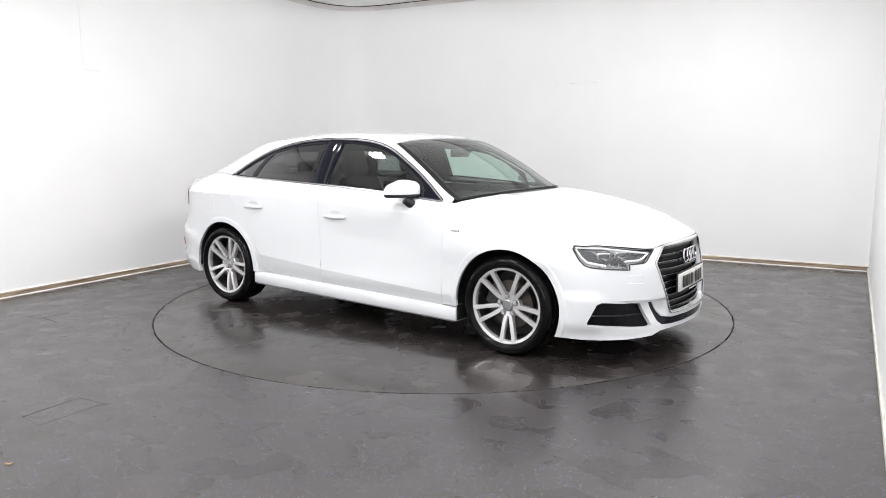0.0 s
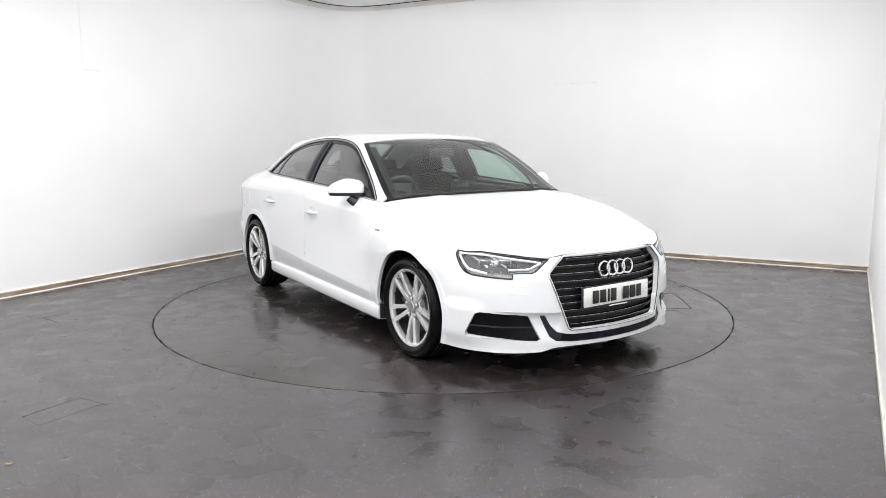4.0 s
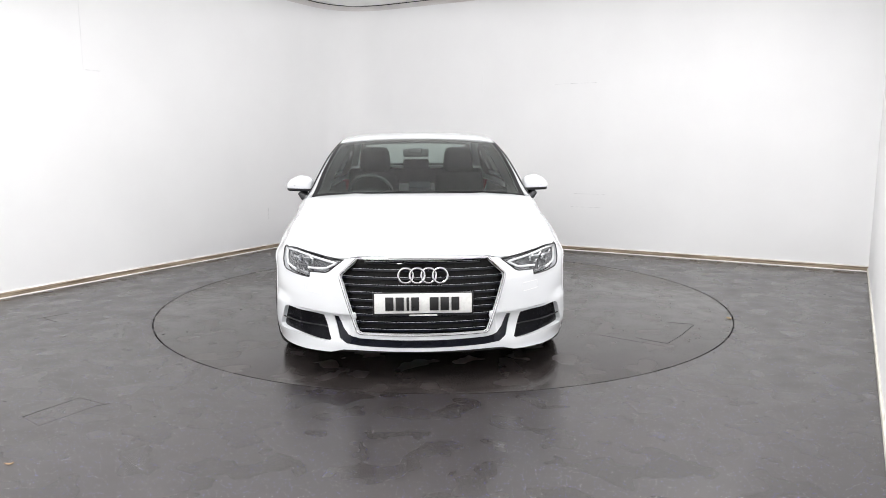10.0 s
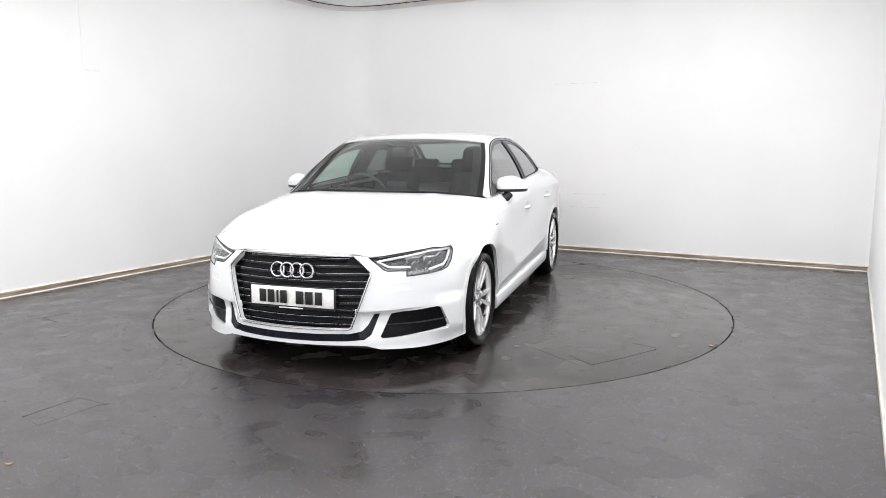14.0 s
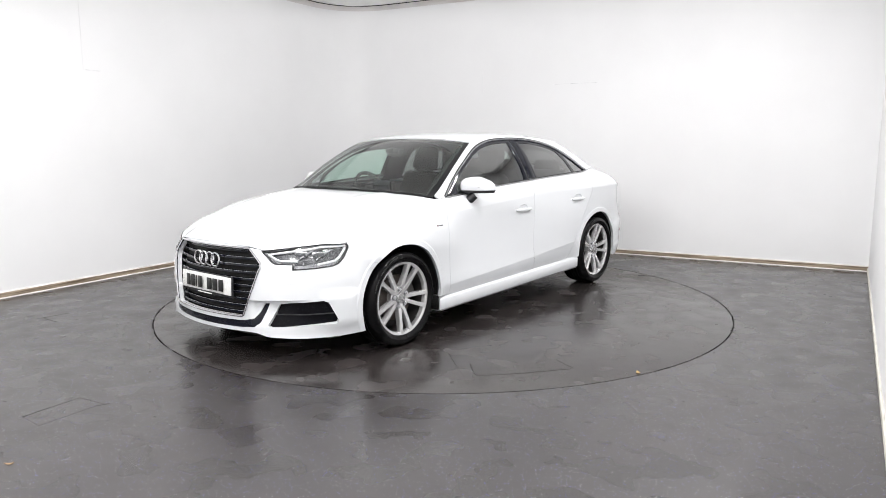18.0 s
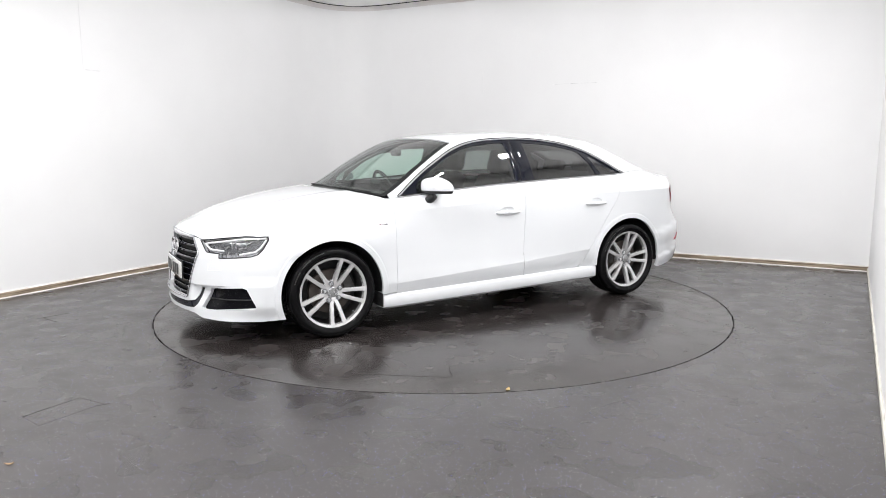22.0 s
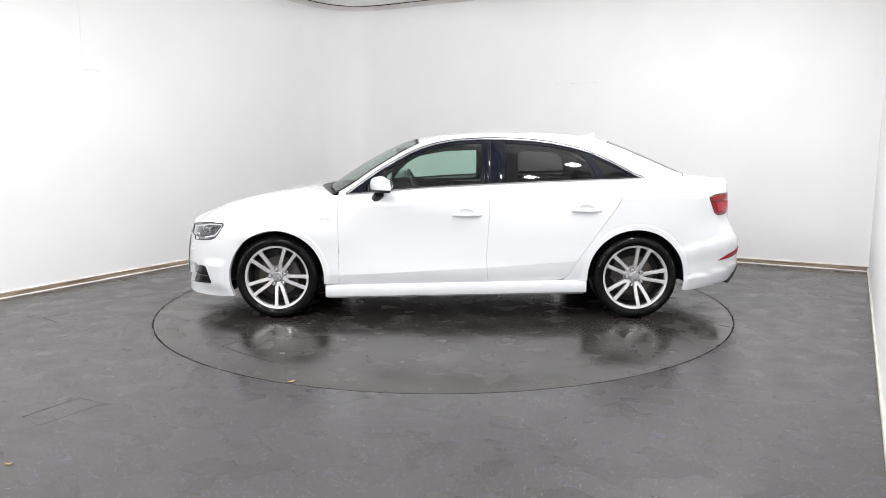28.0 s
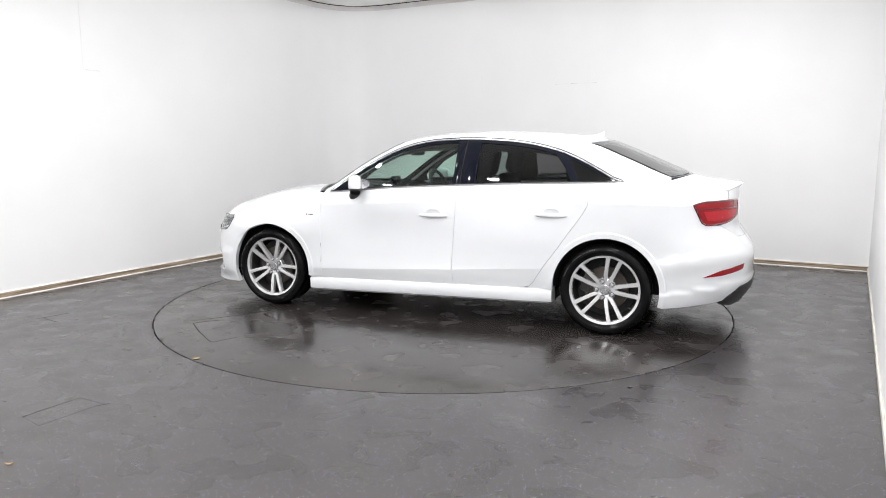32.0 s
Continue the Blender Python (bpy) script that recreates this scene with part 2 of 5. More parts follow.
def lathe(bm, profile, n=64, axis="y", closed=False):
    """Turn a profile of (radius, offset) about an axis through the origin."""
    rings = []
    for r, o in profile:
        ring = []
        for i in range(n):
            a = 2 * math.pi * i / n
            c, s = r * math.cos(a), r * math.sin(a)
            ring.append(bm.verts.new((c, o, s) if axis == "y" else (c, s, o) if axis == "z" else (o, c, s)))
        rings.append(ring)
    pairs = list(zip(rings, rings[1:])) + ([(rings[-1], rings[0])] if closed else [])
    for a, b in pairs:
        for i in range(n):
            j = (i + 1) % n
            bm.faces.new((a[i], a[j], b[j], b[i]))
    return rings


def tube(bm, pts, r, n=8, closed=False, flat=1.0):
    """A round bar along points."""
    pts = [Vector(q) for q in pts]
    rings = []
    k = len(pts)
    side = None
    for i, q in enumerate(pts):
        a = pts[(i - 1) % k] if closed or i else q
        b = pts[(i + 1) % k] if closed or i < k - 1 else q
        t = (b - a).normalized()
        if side is None:
            side = t.orthogonal().normalized()
        side = (side - t * side.dot(t)).normalized()
        up = t.cross(side)
        rr = r[i] if isinstance(r, (list, tuple)) else r
        rings.append([bm.verts.new(q + (side * math.cos(2 * math.pi * j / n) + up * math.sin(2 * math.pi * j / n) * flat) * rr) for j in range(n)])
    for a, b in list(zip(rings, rings[1:])) + ([(rings[-1], rings[0])] if closed else []):
        for j in range(n):
            bm.faces.new((a[j], a[(j + 1) % n], b[(j + 1) % n], b[j]))
    if not closed:
        bm.faces.new(rings[0][::-1])
        bm.faces.new(rings[-1])


def cubic(keys):
    """A smooth curve through keys (t, values...), with gentle slopes at the keys."""
    keys = sorted(keys)
    t = np.array([k[0] for k in keys], float)
    v = np.array([k[1:] for k in keys], float)
    d = np.diff(v, axis=0) / np.diff(t)[:, None]
    m = np.vstack([d[:1], (d[1:] * np.diff(t)[:-1, None] + d[:-1] * np.diff(t)[1:, None]) / (t[2:] - t[:-2])[:, None], d[-1:]])

    def f(x):
        x = np.clip(np.asarray(x, float), t[0], t[-1])
        i = np.clip(np.searchsorted(t, x, side="right") - 1, 0, len(t) - 2)
        h = t[i + 1] - t[i]
        u = ((x - t[i]) / h)[..., None]
        h = h[..., None]
        return (2 * u**3 - 3 * u**2 + 1) * v[i] + (u**3 - 2 * u**2 + u) * h * m[i] + (3 * u**2 - 2 * u**3) * v[i + 1] + (u**3 - u**2) * h * m[i + 1]
    return f


def inside(poly, q):
    """Which of the points q lie in the polygon."""
    poly, q = np.asarray(poly, float), np.asarray(q, float)
    x0, y0 = poly[:, 0], poly[:, 1]
    x1, y1 = np.roll(x0, -1), np.roll(y0, -1)
    px, py = q[:, :1], q[:, 1:]
    cross = ((y0 > py) != (y1 > py)) & (px < (x1 - x0) * (py - y0) / np.where(y1 == y0, 1e-12, y1 - y0) + x0)
    return cross.sum(1) % 2 == 1


def dense(poly, step, closed=True):
    out = []
    n = len(poly)
    for i in range(n if closed else n - 1):
        a, b = np.array(poly[i], float), np.array(poly[(i + 1) % n], float)
        k = max(1, int(np.ceil(np.linalg.norm(b - a) / step)))
        out += [a + (b - a) * j / k for j in range(k)]
    if not closed:
        out.append(np.array(poly[-1], float))
    return np.array(out)


def panel(name, poly, surf, material, parent, holes=(), lines=(), step=0.05, flange=0.014, lift=0.0, label="", mirror=1, grow=0.0, creases=()):
    """A sheet cut to the polygon (with holes) in a surface's own two coordinates, with its edges turned in."""
    if grow:
        v = np.array(poly, float)
        t = np.roll(v, -1, 0) - np.roll(v, 1, 0)
        t /= np.maximum(np.linalg.norm(t, axis=1), 1e-9)[:, None]
        turn = np.sign((v[:, 0] * np.roll(v[:, 1], -1) - np.roll(v[:, 0], -1) * v[:, 1]).sum())
        poly = v + np.stack([t[:, 1], -t[:, 0]], 1) * turn * grow
    loops = [dense(poly, step * 0.7)] + [dense(h, step * 0.6) for h in holes]
    pts, edges = [], []
    for lp in loops:
        o = len(pts)
        pts += [tuple(q) for q in lp]
        edges += [(o + i, o + (i + 1) % len(lp)) for i in range(len(lp))]
    sharp = set()
    for ln in list(lines) + list(creases):
        q = dense(ln, step * 0.7, False)
        q = q[inside(loops[0], q)]
        if any(ln is c for c in creases):
            sharp.update(tuple(np.round(v, 5)) for v in q)
        o = len(pts)
        pts += [tuple(v) for v in q]
        edges += [(o + i, o + i + 1) for i in range(len(q) - 1)]
    b = np.array(pts)
    lo, hi = loops[0].min(0), loops[0].max(0)
    nx, ny = max(2, int((hi[0] - lo[0]) / step)), max(2, int((hi[1] - lo[1]) / step))
    g = np.stack(np.meshgrid(np.linspace(lo[0], hi[0], nx + 1), np.linspace(lo[1], hi[1], ny + 1)), -1).reshape(-1, 2)
    g = g[inside(loops[0], g)]
    for h in loops[1:]:
        g = g[~inside(h, g)]
    if len(g):
        far = np.array([((b - q)**2).sum(1).min() for q in g]) > (0.4 * step)**2
        pts += [tuple(q) for q in g[far]]
    vs, _, fs, *_ = delaunay_2d_cdt([Vector(q) for q in pts], edges, [], 0, 1e-6)
    uv = np.array([tuple(v) for v in vs])
    mid = np.array([uv[list(f)].mean(0) for f in fs])
    keep = inside(loops[0], mid)
    for h in loops[1:]:
        keep &= ~inside(h, mid)
    p0 = surf(uv[:, 0], uv[:, 1])

    def normal_at(c, e):
        g0 = surf(c[:, 0], c[:, 1])
        m_ = np.cross(surf(c[:, 0] + e, c[:, 1]) - surf(c[:, 0] - e, c[:, 1]), surf(c[:, 0], c[:, 1] + e) - surf(c[:, 0], c[:, 1] - e))
        m_ /= np.maximum(np.linalg.norm(m_, axis=1), 1e-9)[:, None]
        core = np.stack([g0[:, 0] * 0.8, g0[:, 1] * 0.0, np.full(len(g0), 0.5)], 1)
        flip = np.sign(((g0 - core) * m_).sum(1))
        return m_ * np.where(flip == 0, 1, flip)[:, None]
    nrm = normal_at(uv, 0.004)
    p0 = p0 + nrm * lift
    p1 = p0 - nrm * flange
    if mirror < 0:
        p0, p1, nrm = p0 * (1, -1, 1), p1 * (1, -1, 1), nrm * (1, -1, 1)
    bm = bmesh.new()
    top = [bm.verts.new(q) for q in p0]
    for f, k in zip(fs, keep):
        if not k:
            continue
        q = [top[i] for i in f]
        a = np.cross(p0[f[1]] - p0[f[0]], p0[f[2]] - p0[f[0]])
        if (a * nrm[f[0]]).sum() < 0:
            q.reverse()
        try:
            bm.faces.new(q)
        except ValueError:
            pass
    if sharp:
        hard = {v for v, c in zip(top, uv) if tuple(np.round(c, 5)) in sharp}
        for ed in bm.edges:
            if ed.verts[0] in hard and ed.verts[1] in hard:
                ed.smooth = False
    if flange:
        rim = [ed for ed in bm.edges if len(ed.link_faces) == 1]
        idx = {v: i for i, v in enumerate(top)}
        low = {}
        for ed in rim:
            lp = ed.link_loops[0]
            a, c = lp.vert, lp.link_loop_next.vert
            for v in (a, c):
                if v not in low:
                    low[v] = bm.verts.new(p0[idx[v]]), bm.verts.new(p1[idx[v]])
            bm.faces.new((low[c][0], low[a][0], low[a][1], low[c][1]))
    at = {v: i for i, v in enumerate(top)}
    for v in [v for v in bm.verts if not v.link_faces]:
        bm.verts.remove(v)
    back = [at.get(v, -1) for v in bm.verts]
    ob = finish(name, bm, material, parent, label, soft=True)
    # shade by the surface's own normals, split along the creases
    me = ob.data
    out, special = [], []
    for f in me.polygons:
        ks = [back[i] for i in f.vertices]
        for k in ks:
            if k < 0:
                out.append(tuple(f.normal))
            elif sharp and tuple(np.round(uv[k], 5)) in sharp:
                special.append((len(out), uv[k] * 0.6 + uv[ks].mean(0) * 0.4))
                out.append(None)
            else:
                out.append(tuple(nrm[k]))
    if special:
        sn = normal_at(np.array([c for _, c in special]), 0.0015) * (1, mirror, 1)
        for (i, _), v in zip(special, sn):
            out[i] = tuple(v)
    me.normals_split_custom_set(out)
    return ob


# ---- the room ----
def slab(name, lo, hi, material, label, category, m=ROOM, bevel=0.0):
    bm = bmesh.new()
    box(bm, lo, hi, bevel)
    ob = finish(name, bm, material, None, "", False)
    ob.matrix_world = m
    return tagged(ob, label, category, kind="structure")


def build_room():
    out = [(WALL_W, WALL_S), (WALL_E, WALL_S), (WALL_E, WALL_N + 0.4), (WALL_W, WALL_N + 0.4)]
    inv = ROOM
    bm = bmesh.new()
    ring = [bm.verts.new((TABLE_R * 1.0022 * math.cos(a), TABLE_R * 1.0022 * math.sin(a), 0)) for a in np.linspace(0, 2 * math.pi, 257)[:-1]]
    deep = [bm.verts.new((v.co.x, v.co.y, -0.05)) for v in ring]
    rim = []
    for v in ring:
        d = (inv.inverted() @ v.co).xy
        k = min((WALL_E + 0.1) / d.x if d.x > 1e-6 else (WALL_W - 0.1) / d.x if d.x < -1e-6 else 1e9,
                (WALL_N + 0.3) / d.y if d.y > 1e-6 else (WALL_S - 0.1) / d.y if d.y < -1e-6 else 1e9)
        rim.append(bm.verts.new(inv @ Vector((d.x * k, d.y * k, 0))))
    n = len(ring)
    for i in range(n):
        j = (i + 1) % n
        bm.faces.new((ring[i], rim[i], rim[j], ring[j]))
        bm.faces.new((ring[j], deep[j], deep[i], ring[i]))
    bm.faces.new(deep)
    floor = finish("floor", bm, M_FLOOR, None, "", False)
    tagged(floor, "dark grey speckled vinyl floor, worn and smeared", "floor", kind="structure")
    t = 0.12
    H = CEILING
    k = math.tan(radians(1.4))
    cy, rd = WALL_N + WALL_W * k, 0.75
    a, c, e = Vector((WALL_W, cy - rd)), Vector((WALL_W, cy)), Vector((WALL_W + rd, cy + rd * k))
    bend = [(1 - u)**2 * a + 2 * u * (1 - u) * c + u * u * e for u in [i / 24 for i in range(25)]]
    west = slab("wall_west", (WALL_W - t, WALL_S - t, -0.05), (WALL_W, a.y, H), M_WALL, "plain white painted wall with faint panel seams", "wall")
    slab("wall_east", (WALL_E, WALL_S - t, -0.05), (WALL_E + t, WALL_N + 0.13, H), M_WALL, "plain white painted wall close to the camera", "wall")
    slab("wall_south", (WALL_W, WALL_S - t, -0.05), (WALL_E, WALL_S, H), M_WALL, "plain white wall behind the camera", "wall")
    north_m = ROOM @ pose(0, WALL_N, 0, 0, 0, 1.4)
    north = slab("wall_north", ((WALL_W + rd) / math.cos(radians(1.4)), 0, -0.05), (WALL_E + 0.3, t, H), M_WALL, "white painted wall with filled cracks", "wall", north_m)
    bm = bmesh.new()
    rows = []
    for i, b in enumerate(bend):
        d = (bend[min(i + 1, 24)] - bend[max(i - 1, 0)]).normalized()
        o = b + Vector((-d.y, d.x)) * t
        rows.append([bm.verts.new((b.x, b.y, -0.05)), bm.verts.new((b.x, b.y, H)), bm.verts.new((o.x, o.y, H)), bm.verts.new((o.x, o.y, -0.05))])
    for r0, r1 in zip(rows, rows[1:]):
        for i in range(4):
            bm.faces.new((r0[i], r0[(i + 1) % 4], r1[(i + 1) % 4], r1[i]))
    corner = finish("wall_corner", bm, M_WALL, None, "", True, True)
    corner.matrix_world = ROOM
    tagged(corner, "smoothly rounded white wall corner", "wall", kind="structure")
    slab("ceiling", (WALL_W - 0.3, WALL_S - t, H), (WALL_E + 0.3, WALL_N + 0.5, H + 0.1), M_CEIL, "plain white ceiling", "ceiling")
    path = [Vector((WALL_W, WALL_S))] + bend + [Vector((WALL_E, WALL_N + WALL_E * k))]

    def sweep(name, profile, material, label, category):
        """A strip along the west wall, the round corner and the north wall; profile: distance from the wall, height."""
        b_ = bmesh.new()
        rows = []
        for i, b in enumerate(path):
            d = (path[min(i + 1, len(path) - 1)] - path[max(i - 1, 0)]).normalized()
            s = Vector((d.y, -d.x))
            rows.append([b_.verts.new((b.x + s.x * o, b.y + s.y * o, z)) for o, z in profile])
        n_ = len(profile)
        for r0, r1 in zip(rows, rows[1:]):
            for i in range(n_):
                b_.faces.new((r0[i], r0[(i + 1) % n_], r1[(i + 1) % n_], r1[i]))
        b_.faces.new(rows[0])
        b_.faces.new(rows[-1][::-1])
        ob = finish(name, b_, material, None, "", True, True)
        ob.matrix_world = ROOM
        return tagged(ob, label, category, kind="structure")
    sweep("baseboard", [(-0.01, 0.0), (0.018, 0.0), (0.018, 0.044), (0.015, 0.047), (-0.01, 0.047)], M_WOOD, "scuffed bare plywood skirting board", "skirting")
    # pale strip with the highlight of the skirting's top edge painted in
    sweep("trim", [(-0.01, 0.048), (0.014, 0.048), (0.007, 0.057), (-0.01, 0.060)], M_SEALANT_HIGHLIGHT, "pale skirting top edge, highlight painted in", "trim")
    sweep("trim", [(0.017, 0.0), (0.026, 0.0), (0.024, 0.006), (0.0185, 0.010), (0.017, 0.010)], M_SEALANT_HIGHLIGHT, "white sealant bead along the foot of the skirting", "trim")
    sweep("trim", [(-0.01, H - 0.062), (0.006, H - 0.060), (0.016, H - 0.030), (0.045, H - 0.008), (0.05, H - 0.002), (-0.01, H - 0.002)], M_COVE, "slim white coving under the ceiling", "coving")
    # solid strip, coloured dark as the shadow gap under the ceiling
    sweep("trim", [(0.046, H - 0.010), (0.052, H - 0.010), (0.052, H + 0.001), (0.046, H + 0.001)], M_GAP_SHADE, "dark strip for the shade between coving and ceiling", "trim")
    slab("baseboard", (WALL_E - 0.012, WALL_S, 0), (WALL_E, WALL_N + 0.09, 0.035), M_CREAM, "low cream painted skirting strip", "skirting", bevel=0.002)

    def mark(name, parent, lo, hi, material):
        b_ = bmesh.new()
        box(b_, lo, hi, 0.0006)
        return finish(name, b_, material, parent, "", False)
    # seams and filled cracks stand a little proud of the paint
    w = WALL_W
    mark("panel_seam", west, (w - 0.002, -0.912, 1.955), (w + 0.0014, -0.906, H - 0.07), M_SEAM)
    mark("wall_crack", west, (w - 0.002, -0.895, 1.953), (w + 0.0020, -0.745, 1.960), M_CRACK)
    mark("wall_crack", west, (w - 0.002, 1.376, 0.350), (w + 0.0018, 1.382, 0.515), M_CRACK)
    for x0, x1, z in ((-0.25, 0.285, 1.958), (0.04, 0.41, 0.678), (-0.03, 0.36, 0.522)):
        mark("wall_crack", north, (x0, -0.0018, z), (x1, 0.002, z + 0.005), M_CRACK)
    mark("panel_seam", north, (-1.178, -0.0015, 1.88), (-1.172, 0.002, 2.12), M_SEAM)

    def joint(parent, pts, width=0.006, lift=0.0009):
        """A cut line in the vinyl, its lips worn dark."""
        for p0, p1 in zip(pts, pts[1:]):
            p0, p1 = Vector((*p0, 0)), Vector((*p1, 0))
            d = (p1 - p0)
            b_ = bmesh.new()
            box(b_, (0, -width / 2, -0.002), (d.length, width / 2, lift), 0.0003)
            o = finish("floor_joint", b_, M_JOINT, parent, "", False)
            o.matrix_basis = pose(p0.x, p0.y, 0, 0, 0, math.degrees(math.atan2(d.y, d.x)))
    joint(floor, [(-2.018, -2.540), (-1.950, -2.420)], 0.008)
    joint(floor, [(-1.945, -2.412), (-1.872, -2.288)], 0.003)
    joint(floor, [(-1.872, -2.288), (-1.700, -2.380)], 0.0014)
    joint(floor, [(-1.735, -2.405), (-1.680, -2.372)], 0.007)
    joint(floor, [(-1.735, -2.405), (-1.880, -2.650), (-2.018, -2.540)], 0.0014)
    joint(floor, [(-3.036, -0.652), (-2.883, -0.463)], 0.007)
    joint(floor, [(-2.978, -0.636), (-2.830, -0.738)], 0.007)
    # a lifted cover sheet on the turntable, its edges worn through in places
    joint(turntable, [(1.26, 1.23), (1.345, 1.312), (1.385, 1.358), (1.405, 1.392)], 0.006)
    joint(turntable, [(1.405, 1.392), (1.21, 1.560), (1.08, 1.655), (0.975, 1.734)], 0.007)
    joint(turntable, [(0.975, 1.734), (0.940, 1.735), (0.915, 1.665), (0.870, 1.585)], 0.004)
    joint(turntable, [(1.18, 1.005), (1.34, 1.19)], 0.004)
    joint(turntable, [(1.34, 1.19), (1.47, 1.35)], 0.0016)
    joint(turntable, [(-1.968, 0.847), (-2.036, 0.912)], 0.007)
    for x, y, r in ((0.938, -1.820, 20), (0.989, -1.961, -30), (-1.2, 0.9, 50), (0.3, -1.6, 10)):
        b_ = bmesh.new()
        lathe(b_, [(0.018, -0.001), (0.016, 0.0008), (0.001, 0.0012)], 14, "z")
        o = finish("scuff_mark", b_, M_JOINT, turntable)
        o.matrix_basis = pose(x, y, 0, 0, 0, r) @ Matrix.Diagonal((1, 0.35, 1, 1))
    def ceiling_light(half, emitting, label):
        base = tagged(new("ceiling_light"), label, "ceiling light", "ceiling light panels")
        b_ = bmesh.new()
        for a_ in range(4):
            box(b_, (-half - 0.025, -half - 0.025, -0.02), (half + 0.025, -half, 0.0), 0.003, pose(0, 0, 0, 0, 0, 90 * a_))
        part("frame", b_, M_CEIL, base)
        b_ = bmesh.new()
        box(b_, (-half, -half, -0.012), (half, half, 0.0))
        part("diffuser", b_, emitting, base, smooth=False)
        return base
    first = ceiling_light(LAMP_SIDE / 2 + 0.01, M_DIFFUSER, "flat square white ceiling light panel out of view, lit")
    first.matrix_world = ROOM @ pose(*LAMPS[0][:2], CEILING)
    # the last six copies are the added fill panels
    for lx, ly, _ in LAMPS[1:]:
        copy_thing(first, ROOM @ pose(lx, ly, CEILING))
    # glowing sheet added out of view, to brighten the walls and their corner
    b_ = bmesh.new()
    box(b_, (-FILL_SHEET[2] / 2, -FILL_SHEET[3] / 2, -0.005), (FILL_SHEET[2] / 2, FILL_SHEET[3] / 2, 0.0))
    sheet = finish("fill_sheet", b_, M_FILL, None, "", False)
    sheet.matrix_world = ROOM @ pose(*FILL_SHEET[:2], CEILING)
    tagged(sheet, "wide dim white fill light sheet, added unseen under the ceiling", "ceiling light")


def build_turntable():
    table = tagged(new("turntable"), "round floor-level car turntable covered in dark grey vinyl", "turntable")
    bm = bmesh.new()
    lathe(bm, [(TABLE_R * 0.9978, -0.04), (TABLE_R * 0.9978, -0.001), (TABLE_R * 0.9966, 0.0), (0.9, 0.0), (0.02, 0.0)], 256, "z")
    bmesh.ops.contextual_create(bm, geom=[v for v in bm.verts if abs(v.co.x**2 + v.co.y**2 - 0.0004) < 1e-5])
    part("deck", bm, M_TABLE, table)
    return table


turntable = build_turntable()
build_room()


def scrap(name, label, material, length, width):
    """A small curled scrap lying on the floor."""
    bm = bmesh.new()
    rows = []
    for u in np.linspace(-1, 1, 9):
        w = width * (1 - abs(u)**2.2) + 0.001
        z = 0.004 + 0.006 * u * u
        rows.append([bm.verts.new((u * length, s * w, z + 0.003 * abs(s) + d)) for s, d in ((-1, 0), (0, 0), (1, 0), (1, -0.0015), (0, -0.0015), (-1, -0.0015))])
    for a, b in zip(rows, rows[1:]):
        for i in range(6):
            bm.faces.new((a[i], a[(i + 1) % 6], b[(i + 1) % 6], b[i]))
    bm.faces.new(rows[0])
    bm.faces.new(rows[-1][::-1])
    low = min(v.co.z for v in bm.verts)
    for v in bm.verts:
        v.co.z -= low
    return tagged(finish(name, bm, material, None, "", True, True), label, "scrap")


wood_chip = scrap("wood_chip", "small pale wood chip on the vinyl floor", M_CHIP, 0.018, 0.005)
wood_chip.matrix_world = pose(-1.774, -3.048, 0.0, 0, 0, 10)
dry_leaf = scrap("dry_leaf", "tiny dry leaf scrap on the turntable's edge", M_LEAF, 0.022, 0.010)
LEAF_AT = (0.800, 2.072)


# ---- the car's surface ----
# x forward, y to its left, z up; the wheels stand at x = +-1.3185
AXLE, HUB_Z, ARCH_R = 1.3185, 0.306, 0.355
_y = np.linspace(0, 0.865, 80)
_front = np.stack([2.195 - 0.40 * _y**2 - 0.25 * (_y / 0.88)**8, _y], 1)
_rear = np.stack([-(2.25 - 0.30 * _y**2 - 0.30 * (_y / 0.88)**8), _y], 1)[::-1]
_side = cubic([(-1.60, 0.872), (-1.45, 0.886), (-1.3185, 0.890), (-1.0, 0.889), (0.0, 0.889), (0.9, 0.887), (1.3185, 0.887), (1.45, 0.882), (1.58, 0.873)])
_x = np.linspace(1.58, -1.60, 160)
_plan = np.vstack([_front, np.stack([_x, _side(_x)[:, 0]], 1), _rear])
_d = np.concatenate([[0], np.cumsum(np.linalg.norm(np.diff(_plan, axis=0), axis=1))])
S_END = _d[-1]
S = np.linspace(0, S_END, 900)
PX, PY = np.interp(S, _d, _plan[:, 0]), np.interp(S, _d, _plan[:, 1])
for _ in range(3):
    for _a, _odd in ((PX, 1), (PY, -1)):
        _p = np.concatenate([_a[1:9][::-1] * _odd, _a, _a[-9:-1][::-1] * _odd])
        _a[:] = np.convolve(_p, np.ones(17) / 17, "valid")
_tx, _ty = np.gradient(PX), np.gradient(PY)
_l = np.hypot(_tx, _ty)
NX, NY = _ty / _l, -_tx / _l


def sx(x):
    """Where along the plan curve the car is at x."""
    return np.interp(-np.asarray(x, float), -PX, S)


def sy(y):
    return np.interp(y, PY[:300], S[:300])


def ry(y):
    return np.interp(-np.asarray(y, float), -PY[-300:], S[-300:])


